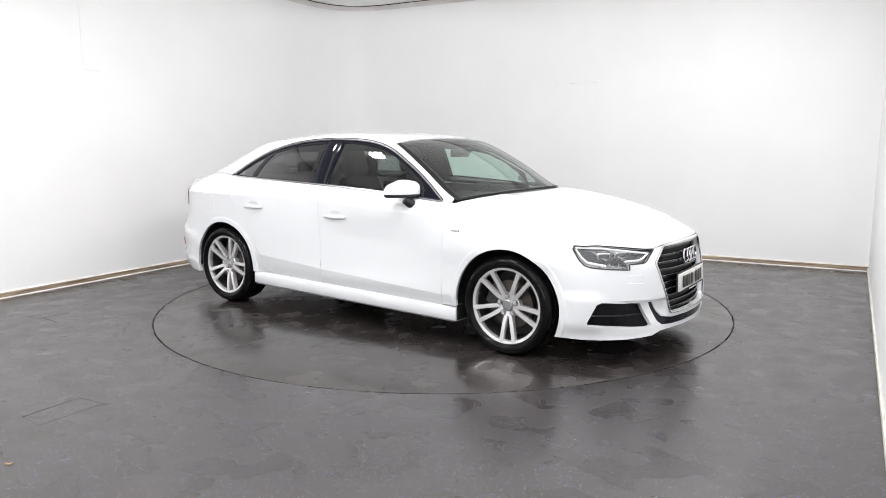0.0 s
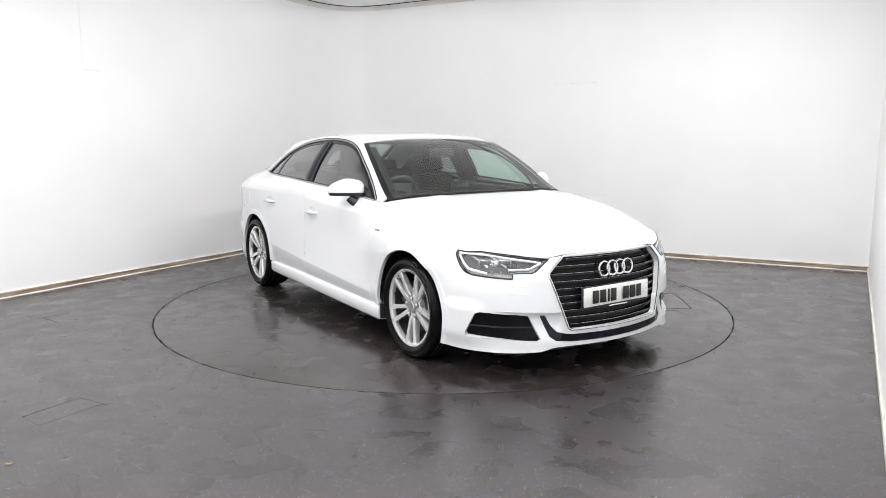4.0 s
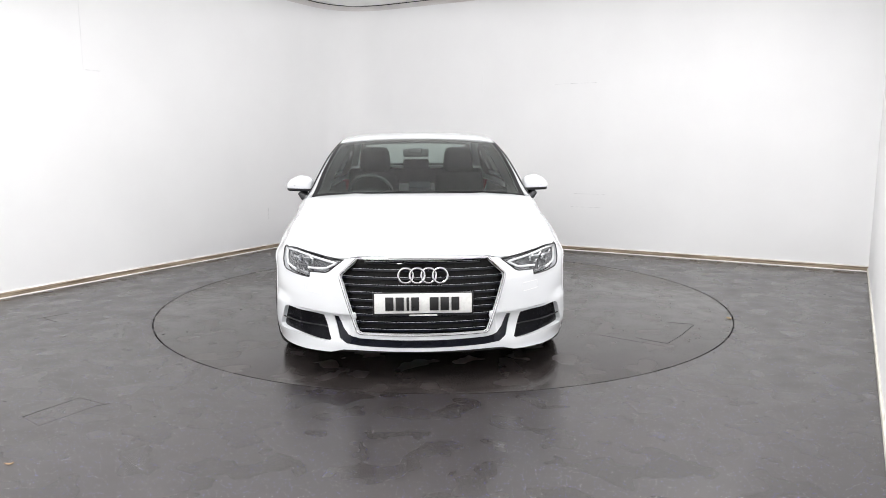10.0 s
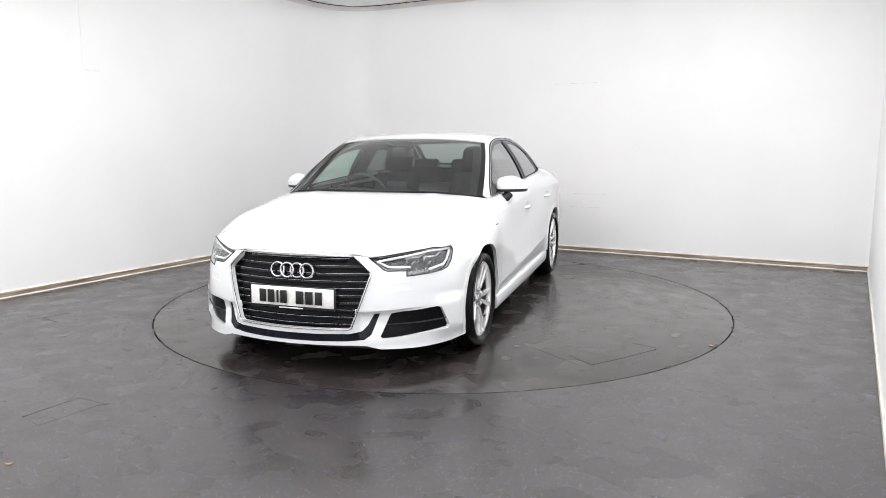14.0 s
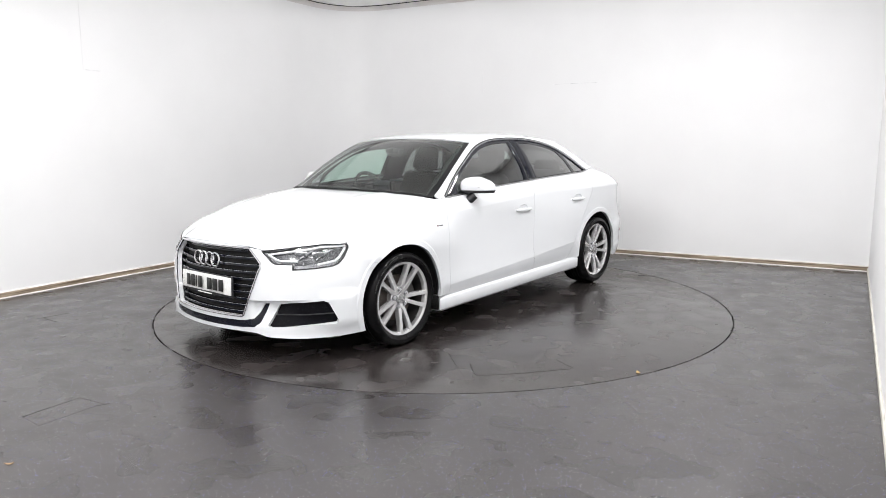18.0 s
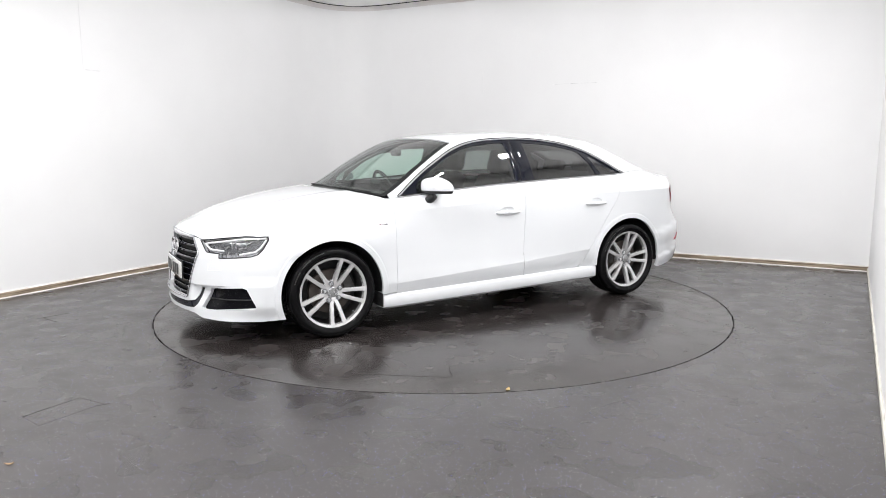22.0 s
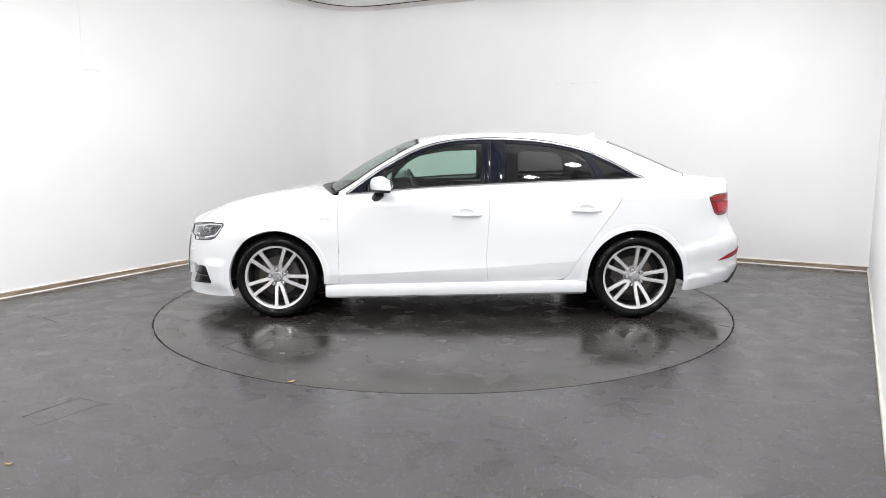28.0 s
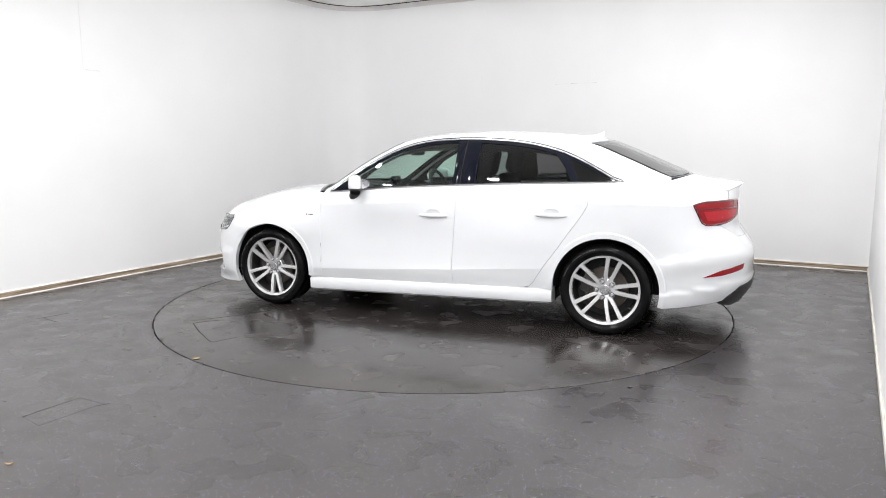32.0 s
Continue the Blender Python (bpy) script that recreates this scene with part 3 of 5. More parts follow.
_zg = np.array([0.10, 0.14, 0.18, 0.25, 0.33, 0.42, 0.52, 0.62, 0.72, 0.80, 0.92])
_door = [-0.05, -0.03, -0.016, -0.006, 0.000, -0.007, -0.011, -0.012, -0.016, -0.022, -0.030]
_wing = [-0.04, -0.02, -0.010, -0.003, 0.000, 0.000, 0.000, 0.000, 0.000, 0, 0]
_LOW = cubic([
    (0.0, 0.012, 0.014, 0.012, 0.012, 0.010, 0.005, -0.004, -0.020, -0.06, -0.1, -0.15),
    (float(sy(0.70)), 0.008, 0.008, 0.003, 0.004, 0.004, 0.000, -0.010, -0.025, -0.05, -0.09, -0.14),
    (float(sx(1.68)), -0.014, -0.012, -0.009, 0.000, 0.000, 0.000, -0.0030, -0.0150, -0.0508, -0.0587, -0.0887),
    (float(sx(1.5)), -0.025, -0.015, -0.010, -0.002, 0.000, 0.000, -0.0020, 0.0145, -0.0497, -0.0695, -0.0995),
    (float(sx(AXLE)), -0.04, -0.02, -0.010, -0.003, 0.000, 0.004, 0.008, 0.020, -0.0121, -0.0618, -0.0918), (float(sx(0.75)), *_door), (float(sx(-0.75)), *_door), (float(sx(-AXLE)), *_wing),
    (float(sx(-1.68)), -0.08, -0.05, -0.025, -0.008, 0.000, 0.000, 0.000, 0.000, 0.0, 0.0, 0.0),
    (float(ry(0.72)), -0.12, -0.08, -0.050, -0.008, 0.016, 0.023, 0.022, 0.000, -0.036, -0.044, -0.046),
    (float(S_END), -0.20, -0.14, -0.090, -0.020, 0.008, 0.012, 0.006, -0.042, -0.110, -0.114, -0.112)])
_ZT = cubic([(0, 0.56), (float(sy(0.6)), 0.575), (float(sy(0.74)), 0.63), (float(sx(1.70)), 0.690), (float(sx(1.5)), 0.745), (float(sx(1.3)), 0.778), (float(sx(0.85)), 0.815),
             (float(sx(0.4)), 0.840), (float(sx(0)), 0.860), (float(sx(-1.2)), 0.884), (float(sx(-1.75)), 0.888), (float(sx(-1.93)), 0.884), (float(ry(0.6)), 0.884), (float(ry(0.4)), 0.884), (float(S_END), 0.884)])
_EDGE_FRONT = [(0, 2.135, 0.000, 0.697), (float(sy(0.2)), 2.122, 0.200, 0.693), (float(sy(0.346)), 2.092, 0.346, 0.684), (float(sy(0.43)), 2.062, 0.430, 0.672), (float(sy(0.6)), 1.950, 0.600, 0.690), (float(sy(0.72)), 1.835, 0.715, 0.706), (float(sx(1.70)), 1.718, 0.787, 0.712), (float(sx(1.5)), 1.500, 0.779, 0.808), (float(sx(1.3)), 1.300, 0.767, 0.851), (float(sx(1.1)), 1.100, 0.770, 0.887), (float(sx(0.95)), 0.950, 0.784, 0.907), (float(sx(0.82)), 0.820, 0.797, 0.912)]
_EDGE_REAR = [(float(sx(0.62)), 0.62, 0.802, 0.928), (float(sx(0.436)), 0.436, 0.803, 0.945),
               (float(sx(0.0)), 0.0, 0.805, 0.974), (float(sx(-0.3)), -0.3, 0.803, 0.988), (float(sx(-0.6)), -0.6, 0.795, 1.001), (float(sx(-1.0)), -1.0, 0.765, 1.012), (float(sx(-1.35)), -1.35, 0.712, 1.022),
               (float(sx(-1.55)), -1.55, 0.665, 1.040), (float(sx(-1.70)), -1.70, 0.630, 1.038), (float(sx(-1.85)), -1.86, 0.628, 1.002), (float(sx(-1.96)), -1.975, 0.630, 0.980), (float(ry(0.65)), -2.045, 0.585, 0.972),
               (float(ry(0.35)), -2.115, 0.35, 0.990), (float(S_END), -2.145, 0.0, 0.992)]
_EDGE = cubic(_EDGE_FRONT + _EDGE_REAR)
_CREASE = cubic([(-1.05, 0.444), (-0.80, 0.424), (-0.39, 0.396), (-0.225, 0.383), (0.02, 0.371), (0.45, 0.347), (0.9, 0.324)])


def smooth(a, b, v):
    u = np.clip((v - a) / (b - a), 0, 1)
    return u * u * (3 - 2 * u)


def body(s, z):
    """The car's flank all round: s along the plan from the nose (to the left positive), z the height; above the shoulder it rounds over to the bonnet, belt and boot edge."""
    s, z = np.asarray(s, float), np.asarray(z, float)
    sg = np.where(s < 0, -1.0, 1.0)
    a = np.clip(np.abs(s), 0, S_END)
    px, py, nx, ny = (np.interp(a, S, q) for q in (PX, PY, NX, NY))
    zt = _ZT(a)[..., 0]
    zl = np.minimum(z, zt)
    rows = _LOW(a)
    k = np.clip(np.searchsorted(_zg, zl, side="right") - 1, 0, len(_zg) - 2)
    u = np.clip((zl - _zg[k]) / (_zg[k + 1] - _zg[k]), 0, 1)
    i = np.arange(len(a))
    r0, r1, r2, r3 = rows[i, np.maximum(k - 1, 0)], rows[i, k], rows[i, k + 1], rows[i, np.minimum(k + 2, len(_zg) - 1)]
    off = r1 + 0.5 * u * ((r2 - r0) + u * ((2 * r0 - 5 * r1 + 4 * r2 - r3) + u * (3 * (r1 - r2) + r3 - r0)))
    fade = smooth(1.02, 0.85, np.abs(px))
    off = off - fade * np.clip(_CREASE(np.clip(px, -1.05, 0.9))[..., 0] - zl, 0, 0.12) * 0.21
    for ax in (AXLE, -AXLE):
        r = np.hypot(px - ax, zl - HUB_Z)
        off = off + 0.0045 * smooth(0.396, 0.386, r) * (np.abs(px - ax) < 0.45) * 1.0
    # ledge across the front bumper, with the faces under it set back, and a fin at its outer end
    ledge = 0.376 + 0.05 * np.clip(py - 0.45, 0, 0.4)
    front = px > 1.6
    off = off - front * 0.034 * smooth(ledge, ledge - 0.007, zl) * smooth(0.205, 0.335, zl) * smooth(0.375, 0.41, py) * smooth(0.72, 0.55, py)
    off = off + front * 0.016 * smooth(ledge + 0.045, ledge, zl) * smooth(0.17, 0.26, zl) * smooth(0.72, 0.80, py) * smooth(1.66, 1.76, px)
    # rounded shoulder along the rear bumper, and its lower lip
    rear = smooth(-1.56, -1.72, px)
    ridge = 0.500 + 0.22 * np.clip(-px - 1.66, 0, 0.35)
    off = off + rear * 0.011 * smooth(ridge + 0.045, ridge, zl) * smooth(ridge - 0.13, ridge - 0.02, zl) + rear * 0.009 * smooth(0.322 + 0.2 * np.clip(-px - 1.7, 0, 0.35), 0.290 + 0.2 * np.clip(-px - 1.7, 0, 0.35), zl)
    low = np.stack([px + nx * off, py + ny * off, zl], -1)
    w = np.clip((z - zt) / np.maximum(_EDGE(a)[..., 2] - zt, 0.01), 0, 1.0)[..., None]
    e = _EDGE(a)
    nose = smooth(0.80, 1.10, px)
    c = low + (e - low) * np.array([1.0, 1.0, 0.0]) * (0.12 + 0.23 * nose)[..., None]
    c[..., 2] = low[..., 2] + (0.62 - 0.07 * nose) * (e[..., 2] - low[..., 2])
    top = (1 - w)**2 * low + 2 * w * (1 - w) * c + w * w * e
    out = np.where((z > zt)[..., None], top, low)
    out[..., 1] *= sg
    return out


def edge_z(s):
    return _EDGE(np.abs(np.asarray(s, float)))[..., 2]


# roof rail: windscreen side, roof side, rear window side
_RAIL = cubic([(-0.90, 0.752, 0.920), (-0.881, 0.749, 0.927), (-0.575, 0.690, 1.118), (-0.40, 0.645, 1.222), (-0.269, 0.605, 1.287), (-0.05, 0.588, 1.323), (0.2, 0.583, 1.338), (0.5, 0.578, 1.336), (0.85, 0.563, 1.316),
               (1.153, 0.545, 1.282), (1.4, 0.573, 1.183), (1.7, 0.610, 1.056), (1.75, 0.618, 1.04)])


def rail(x):
    r = _RAIL(-np.asarray(x, float))
    return np.stack([np.asarray(x, float), r[..., 0], r[..., 1]], -1)


_SX = np.linspace(1.0, -1.8, 200)
_EX = _EDGE(sx(_SX))


def belt(x):
    x = np.asarray(x, float)
    return np.stack([x, np.interp(-x, -_EX[:, 0], _EX[:, 1]), np.interp(-x, -_EX[:, 0], _EX[:, 2])], -1)


def cabin(x, z):
    """The cabin's flank, from the belt to the roof rail."""
    b, r = belt(x), rail(x)
    w = np.clip((z - b[..., 2]) / np.maximum(r[..., 2] - b[..., 2], 0.012), -0.2, 1.15)
    h = np.clip((r[..., 2] - b[..., 2]) / 0.3, 0, 1)
    y = b[..., 1] + (r[..., 1] - b[..., 1]) * w + 0.085 * h * w * (1 - w) - 0.03 * h * np.clip(w - 0.86, 0, 1)
    return np.stack([np.asarray(x, float), y, np.asarray(z, float)], -1)


def ribbon(centre, edge, power=2.0, plan=2.0):
    """A crowned sheet from a centre line to an edge; v from -1 to 1 across, u along."""
    def f(u, v):
        c, e = centre(u), edge(u)
        a = np.abs(v)[..., None]
        out = c + (e - c) * np.concatenate([a**plan, a, a**power], -1)
        out[..., 1] *= np.where(v < 0, -1, 1)
        return out
    return f


def line3(keys):
    f = cubic(keys)
    return lambda u: f(u)


_hood_c = line3([(0, 0.900, 0, 0.9521), (0.12, 1.090, 0, 0.9510), (0.25, 1.270, 0, 0.9338), (0.4, 1.450, 0, 0.9066), (0.55, 1.620, 0, 0.8729), (0.7, 1.790, 0, 0.8273), (0.85, 1.980, 0, 0.7588), (0.94, 2.080, 0, 0.7274), (1.0, 2.135, 0, 0.6970)])
_HE = _EDGE(sx(np.linspace(1.75, 0.86, 90)))[::-1]
_hu = np.linspace(0, 1, 120)
_hc = _hood_c(_hu)
_HX, _HZ, _HEX, _HEY, _HEZ = _hc[:, 0], _hc[:, 2], _HE[:, 0], _HE[:, 1], _HE[:, 2]
_CORNER = _EDGE(sx(1.70))


def hood(u, v):
    """u from the windscreen to the front edge, v across from -1 to 1; its sides and front follow the edge of the flank."""
    a = np.abs(v)
    x1 = float(_CORNER[0])
    xe = 0.90 + (x1 - 0.90) * u
    yy = a * np.interp(xe, _HEX, _HEY)
    sf = np.interp(yy, PY[:300], S[:300])
    fr = _EDGE(np.minimum(sf, sx(1.70)))
    lim = np.clip(yy / float(_CORNER[1]), 0, 1)
    fs = np.interp(lim, _FA, _FS)
    fr = _EDGE(fs)
    back = 1.09 - 0.19 * a**2
    x = back + (fr[..., 0] - back) * u
    shape = 0.22 * a**2 + 0.78 * a**5

    def sheet(xx):
        zc = np.interp(xx, _HX, _HZ)
        return zc + (np.interp(xx, _HEX, _HEZ) - zc) * shape
    ridge = 0.004 * np.exp(-((yy - 0.44 + 0.1 * u) / 0.05)**2)
    z = sheet(x) + ridge + (fr[..., 2] - sheet(fr[..., 0])) * np.clip((u - 0.6) / 0.4, 0, 1)**3.5
    return np.stack([x, np.where(v < 0, -yy, yy), z], -1)


_fs = np.linspace(0, float(sx(1.70)), 200)
_FS, _FA = _fs, _EDGE(_fs)[:, 1] / float(_CORNER[1])

_ws_c = line3([(0, 1.02, 0, 0.945), (0.12, 0.945, 0, 0.998), (0.35, 0.770, 0, 1.110), (0.6, 0.585, 0, 1.213), (0.85, 0.405, 0, 1.293), (1.0, 0.318, 0, 1.320)])
windscreen_at = ribbon(_ws_c, lambda u: rail(0.884 - (0.884 - 0.272) * u), 2.4, 2.2)
_roof_c = line3([(-0.318, 0.318, 0, 1.320), (-0.205, 0.205, 0, 1.343), (-0.023, 0.023, 0, 1.365), (0.205, -0.205, 0, 1.377), (0.432, -0.432, 0, 1.378), (0.66, -0.66, 0, 1.372), (0.887, -0.887, 0, 1.358), (1.114, -1.114, 0, 1.330), (1.24, -1.24, 0, 1.300)])


def roof_at(u, v):
    """u from 0 at the windscreen to 1 at the rear window."""
    a = np.abs(v)
    xe, xc = 0.272 - u * (0.272 + 1.150), 0.318 - u * (0.318 + 1.235)
    e, c = rail(xe), _roof_c(-xc)
    w = a[..., None]
    out = c + (e - c) * np.concatenate([w**2, w, 0.45 * w**2 + 0.55 * w**5], -1)
    out[..., 1] *= np.where(v < 0, -1, 1)
    return out


_rw_c = line3([(0, -1.235, 0, 1.302), (0.3, -1.40, 0, 1.235), (0.6, -1.57, 0, 1.162), (1.0, -1.805, 0, 1.058)])
rear_window_at = ribbon(_rw_c, lambda u: rail(-1.150 - u * 0.55), 2.2, 2.0)
_tr_c = line3([(0, -1.815, 0, 1.056), (0.3, -1.92, 0, 1.030), (0.7, -2.055, 0, 1.010), (0.9, -2.12, 0, 0.999), (1.0, -2.145, 0, 0.992)])
_tr_e = line3([(0, -1.71, 0.622, 1.039), (0.35, -1.86, 0.628, 1.002), (0.75, -1.99, 0.622, 0.977), (1.0, -2.045, 0.585, 0.972)])
boot_at = ribbon(_tr_c, _tr_e, 3.0, 2.0)

# side window outline, front corner round over the top to the rear tip, and back along the belt
_DTOP = [(0.800, 0.915), (0.66, 1.020), (0.56, 1.088), (0.45, 1.152), (0.355, 1.203), (0.27, 1.241), (0.19, 1.268), (0.05, 1.297), (-0.15, 1.313), (-0.38, 1.314), (-0.60, 1.300), (-0.80, 1.270), (-0.98, 1.222), (-1.10, 1.172), (-1.24, 1.100), (-1.395, 1.014)]
_dtop = cubic([(-q[0], q[1]) for q in _DTOP])


def dlo_top(x, inset=0.0):
    return float(_dtop(-x)[..., 0]) - inset


def belt_z(x):
    return float(belt(np.array([x]))[0, 2])


# ---- the car ----
def build_car():
    car = tagged(new("car"), "white four-door saloon car with silver alloy wheels, on the turntable", "car")
    # -- bumper, wings, doors and flanks
    ring = lambda ax, r, a0, a1: [(float(sx(ax + r * math.cos(radians(a)))), HUB_Z + r * math.sin(radians(a))) for a in np.linspace(a0, a1, 40)]

    def front_top(s):
        return float(edge_z(s))

    lamp_poly = [(float(sy(0.432)), front_top(sy(0.432)) - 0.010), (float(sy(0.52)), front_top(sy(0.52)) - 0.004), (float(sy(0.62)), front_top(sy(0.62)) - 0.004), (float(sy(0.72)), front_top(sy(0.72)) - 0.004),
                 (float(sx(1.722)), front_top(sx(1.722)) - 0.006), (float(sx(1.735)), 0.684), (float(sx(1.770)), 0.625), (float(sx(1.800)), 0.593), (float(sx(1.835)), 0.580), (float(sx(1.915)), 0.571), (float(sy(0.637)), 0.563),
                 (float(sy(0.636)), 0.592), (float(sy(0.535)), 0.592), (float(sy(0.515)), 0.600)]
    HEX = [(0.352, 0.676), (0.449, 0.590), (0.454, 0.572), (0.352, 0.286), (0.335, 0.277)]
    grille_poly = [(float(sy(y)), z) for y, z in HEX] + [(-float(sy(y)), z) for y, z in HEX[::-1]]
    fog_poly = [(float(sy(0.558)), 0.355), (float(sy(0.62)), 0.366), (float(sx(1.925)), 0.377), (float(sx(1.885)), 0.380), (float(sx(1.862)), 0.370), (float(sx(1.815)), 0.262), (float(sx(1.822)), 0.242), (float(sy(0.66)), 0.232), (float(sy(0.515)), 0.222), (float(sy(0.500)), 0.232)]
    slot_half = [(0.472, 0.357), (0.438, 0.296), (0.407, 0.264), (0.335, 0.251), (0.15, 0.248)]
    slot_low = [(0.15, 0.204), (0.33, 0.207), (0.417, 0.216), (0.455, 0.244), (0.500, 0.357)]
    slot_poly = [(float(sy(y)), z) for y, z in slot_half] + [(-float(sy(y)), z) for y, z in slot_half[::-1]] + [(-float(sy(y)), z) for y, z in slot_low[::-1]] + [(float(sy(y)), z) for y, z in slot_low]
    g = 0.0022
    arch = lambda ax, a0, a1, n, r=ARCH_R: [(ax + r * math.cos(radians(a)), HUB_Z + r * math.sin(radians(a))) for a in np.linspace(a0, a1, n)]
    # bumper outline, left half, from the bottom middle round the corner to the top middle
    half = [(0.0, 0.186), (float(sy(0.35)), 0.186), (float(sy(0.43)), 0.183), (float(sy(0.50)), 0.164), (float(sy(0.66)), 0.160), (float(sx(1.80)), 0.160)]
    half += [(float(sx(x)), z) for x, z in arch(AXLE, -23, 48, 14) if z > 0.16]
    half += [(float(sx(1.60)), 0.585), (float(sx(1.66)), 0.655), (float(sx(1.71)) - 0.002, front_top(sx(1.71)) - 0.006)]
    under = [(float(sx(1.735)) + 0.004, 0.680), (float(sx(1.770)) + 0.004, 0.621), (float(sx(1.800)) + 0.003, 0.588), (float(sx(1.835)), 0.575), (float(sx(1.915)), 0.566), (float(sy(0.633)), 0.558), (float(sy(0.631)), 0.587),
             (float(sy(0.537)), 0.587), (float(sy(0.512)), 0.595), (float(sy(0.428)), front_top(sy(0.428)) - 0.012), (float(sy(0.422)), front_top(sy(0.422)) - 0.004), (float(sy(0.346)), front_top(sy(0.346)) - 0.004), (float(sy(0.2)), front_top(sy(0.2)) - 0.004)]
    half = half + under
    outline = half + [(0.0, 0.693)] + [(-a, z) for a, z in half[:0:-1]]
    fog_r = [(-a, z) for a, z in fog_poly[::-1]]
    bumper = panel("front_bumper", outline, body, M_PAINT, car, holes=[grille_poly, fog_poly, fog_r, slot_poly], creases=[[(k * a, z) for a, z in ring(AXLE, r, -20, 52)] for r in (0.386, 0.396) for k in (1, -1)] + [[(k * float(sy(y)), 0.376 + 0.05 * max(0.0, y - 0.45) + d) for y in np.linspace(0.39, 0.72, 20)] for d in (0.0005, -0.0065) for k in (1, -1)], step=0.026, flange=0.03, grow=0.0012)
    panel("lower_grille", slot_poly, body, M_GLOSS, car, step=0.05, flange=0.0, lift=-0.007, label="black slot under the grille")
    # dark space behind the openings
    back = [(-0.95, 0.16), (0.95, 0.16), (0.95, 0.54), (0.62, 0.55), (0.40, 0.69), (-0.40, 0.69), (-0.62, 0.55), (-0.95, 0.54)]
    panel("bumper_backing", back, body, M_DARK, car, step=0.08, flange=0.0, lift=-0.085)
    for sg in (1, -1):
        fp = [(a * 1.0, z) for a, z in fog_poly]
        panel("fog_grille", fp, body, M_FOG, car, step=0.05, flange=0.0, lift=-0.026, mirror=sg)
        bm = bmesh.new()
        q = body(np.linspace(float(sy(0.53)), float(sx(1.83)), 24), np.linspace(0.290, 0.305, 24))
        tube(bm, [(x - 0.020, y * sg, z) for x, y, z in q], 0.004, 6)
        part("fog_bar", bm, M_BLACK, car)
    build_grille(car, grille_poly, HEX)
    for sg in (1, -1):
        # wing
        top = [(float(sx(x)), float(edge_z(sx(x))) - 0.001) for x in np.linspace(1.700, 0.905, 18)]
        low = [(float(sx(x)), z) for x, z in arch(AXLE, 49, 186.5, 24)]
        wing = [(float(sx(1.710)) + 0.002, front_top(sx(1.710)) - 0.005), (float(sx(1.705)), front_top(sx(1.705)) - 0.002)] + top + [(float(sx(0.862)), float(edge_z(sx(0.862))) - 0.003), (float(sx(0.858)), 0.62), (float(sx(0.856)), 0.262), (float(sx(0.95)), 0.262)] + low[::-1] + [(float(sx(1.5985)), 0.5862), (float(sx(1.6580)), 0.6565)]
        panel("front_wing", wing, body, M_PAINT, car, creases=[[(float(sx(x)), float(_ZT(sx(x))[0])) for x in np.linspace(1.45, 0.862, 14)], ring(AXLE, 0.386, 38, 188), ring(AXLE, 0.396, 38, 188)], step=0.028, flange=0.02, mirror=sg, grow=0.0016)
        # front door
        tl = lambda x: (float(sx(x)), float(edge_z(sx(x))) - 0.002)
        fd = [(float(sx(0.852)), 0.248), (float(sx(0.853)), 0.62), tl(0.857)] + [tl(x) for x in np.linspace(0.80, -0.22, 14)] + [tl(-0.250), (float(sx(-0.248)), 0.80), (float(sx(-0.232)), 0.55), (float(sx(-0.226)), 0.45), (float(sx(-0.233)), 0.30), (float(sx(-0.234)), 0.266)]
        zl = [[(float(sx(x)), float(_ZT(sx(x))[0])) for x in np.linspace(0.85, -1.5, 40)], [(float(sx(x)), float(_CREASE(x)[0])) for x in np.linspace(0.85, -1.0, 40)]]
        door = panel("front_door", fd, body, M_PAINT, car, holes=[cup_outline(-0.080, 0.776)], creases=zl, step=0.05, flange=0.02, mirror=sg, grow=0.0014)
        rd = [(float(sx(-0.239)), 0.267), (float(sx(-0.238)), 0.30), (float(sx(-0.231)), 0.45), (float(sx(-0.237)), 0.55), (float(sx(-0.253)), 0.80), tl(-0.255)] + [tl(x) for x in np.linspace(-0.32, -1.05, 12)] + [tl(-1.095), (float(sx(-1.150)), 0.97), (float(sx(-1.185)), 0.92), (float(sx(-1.192)), 0.88), (float(sx(-1.162)), 0.82), (float(sx(-1.099)), 0.73), (float(sx(-1.041)), 0.648), (float(sx(-0.986)), 0.566),
              (float(sx(-0.923)), 0.480), (float(sx(-0.863)), 0.391), (float(sx(-0.825)), 0.328), (float(sx(-0.797)), 0.303), (float(sx(-0.75)), 0.291)]
        rdoor = panel("rear_door", rd, body, M_PAINT, car, holes=[cup_outline(-0.948, 0.806)], creases=zl, step=0.05, flange=0.02, mirror=sg, grow=0.0014)
        for x0, zz, d in ((-0.080, 0.776, door), (-0.948, 0.806, rdoor)):
            build_handle(d, x0, zz, sg)
        # rear quarter
        qz = [(float(s_), float(edge_z(s_)) - 0.002) for s_ in np.linspace(float(sx(-1.14)), float(ry(0.625)), 30)]
        low = [(float(sx(x)), z) for x, z in arch(-AXLE, -10, 195, 40)]
        qd = [tl(-1.101), (float(sx(-1.155)), 0.97), (float(sx(-1.190)), 0.92), (float(sx(-1.1975)), 0.88), (float(sx(-1.167)), 0.818), (float(sx(-1.104)), 0.728), (float(sx(-1.046)), 0.646), (float(sx(-0.991)), 0.564), (float(sx(-0.928)), 0.478), (float(sx(-0.868)), 0.389), (float(sx(-0.829)), 0.325), (float(sx(-0.801)), 0.299), (float(sx(-0.79)), 0.289), (float(sx(-0.955)), 0.289)]
        qd += [(float(sx(x)), z) for x, z in arch(-AXLE, -2.5, 138, 34)]
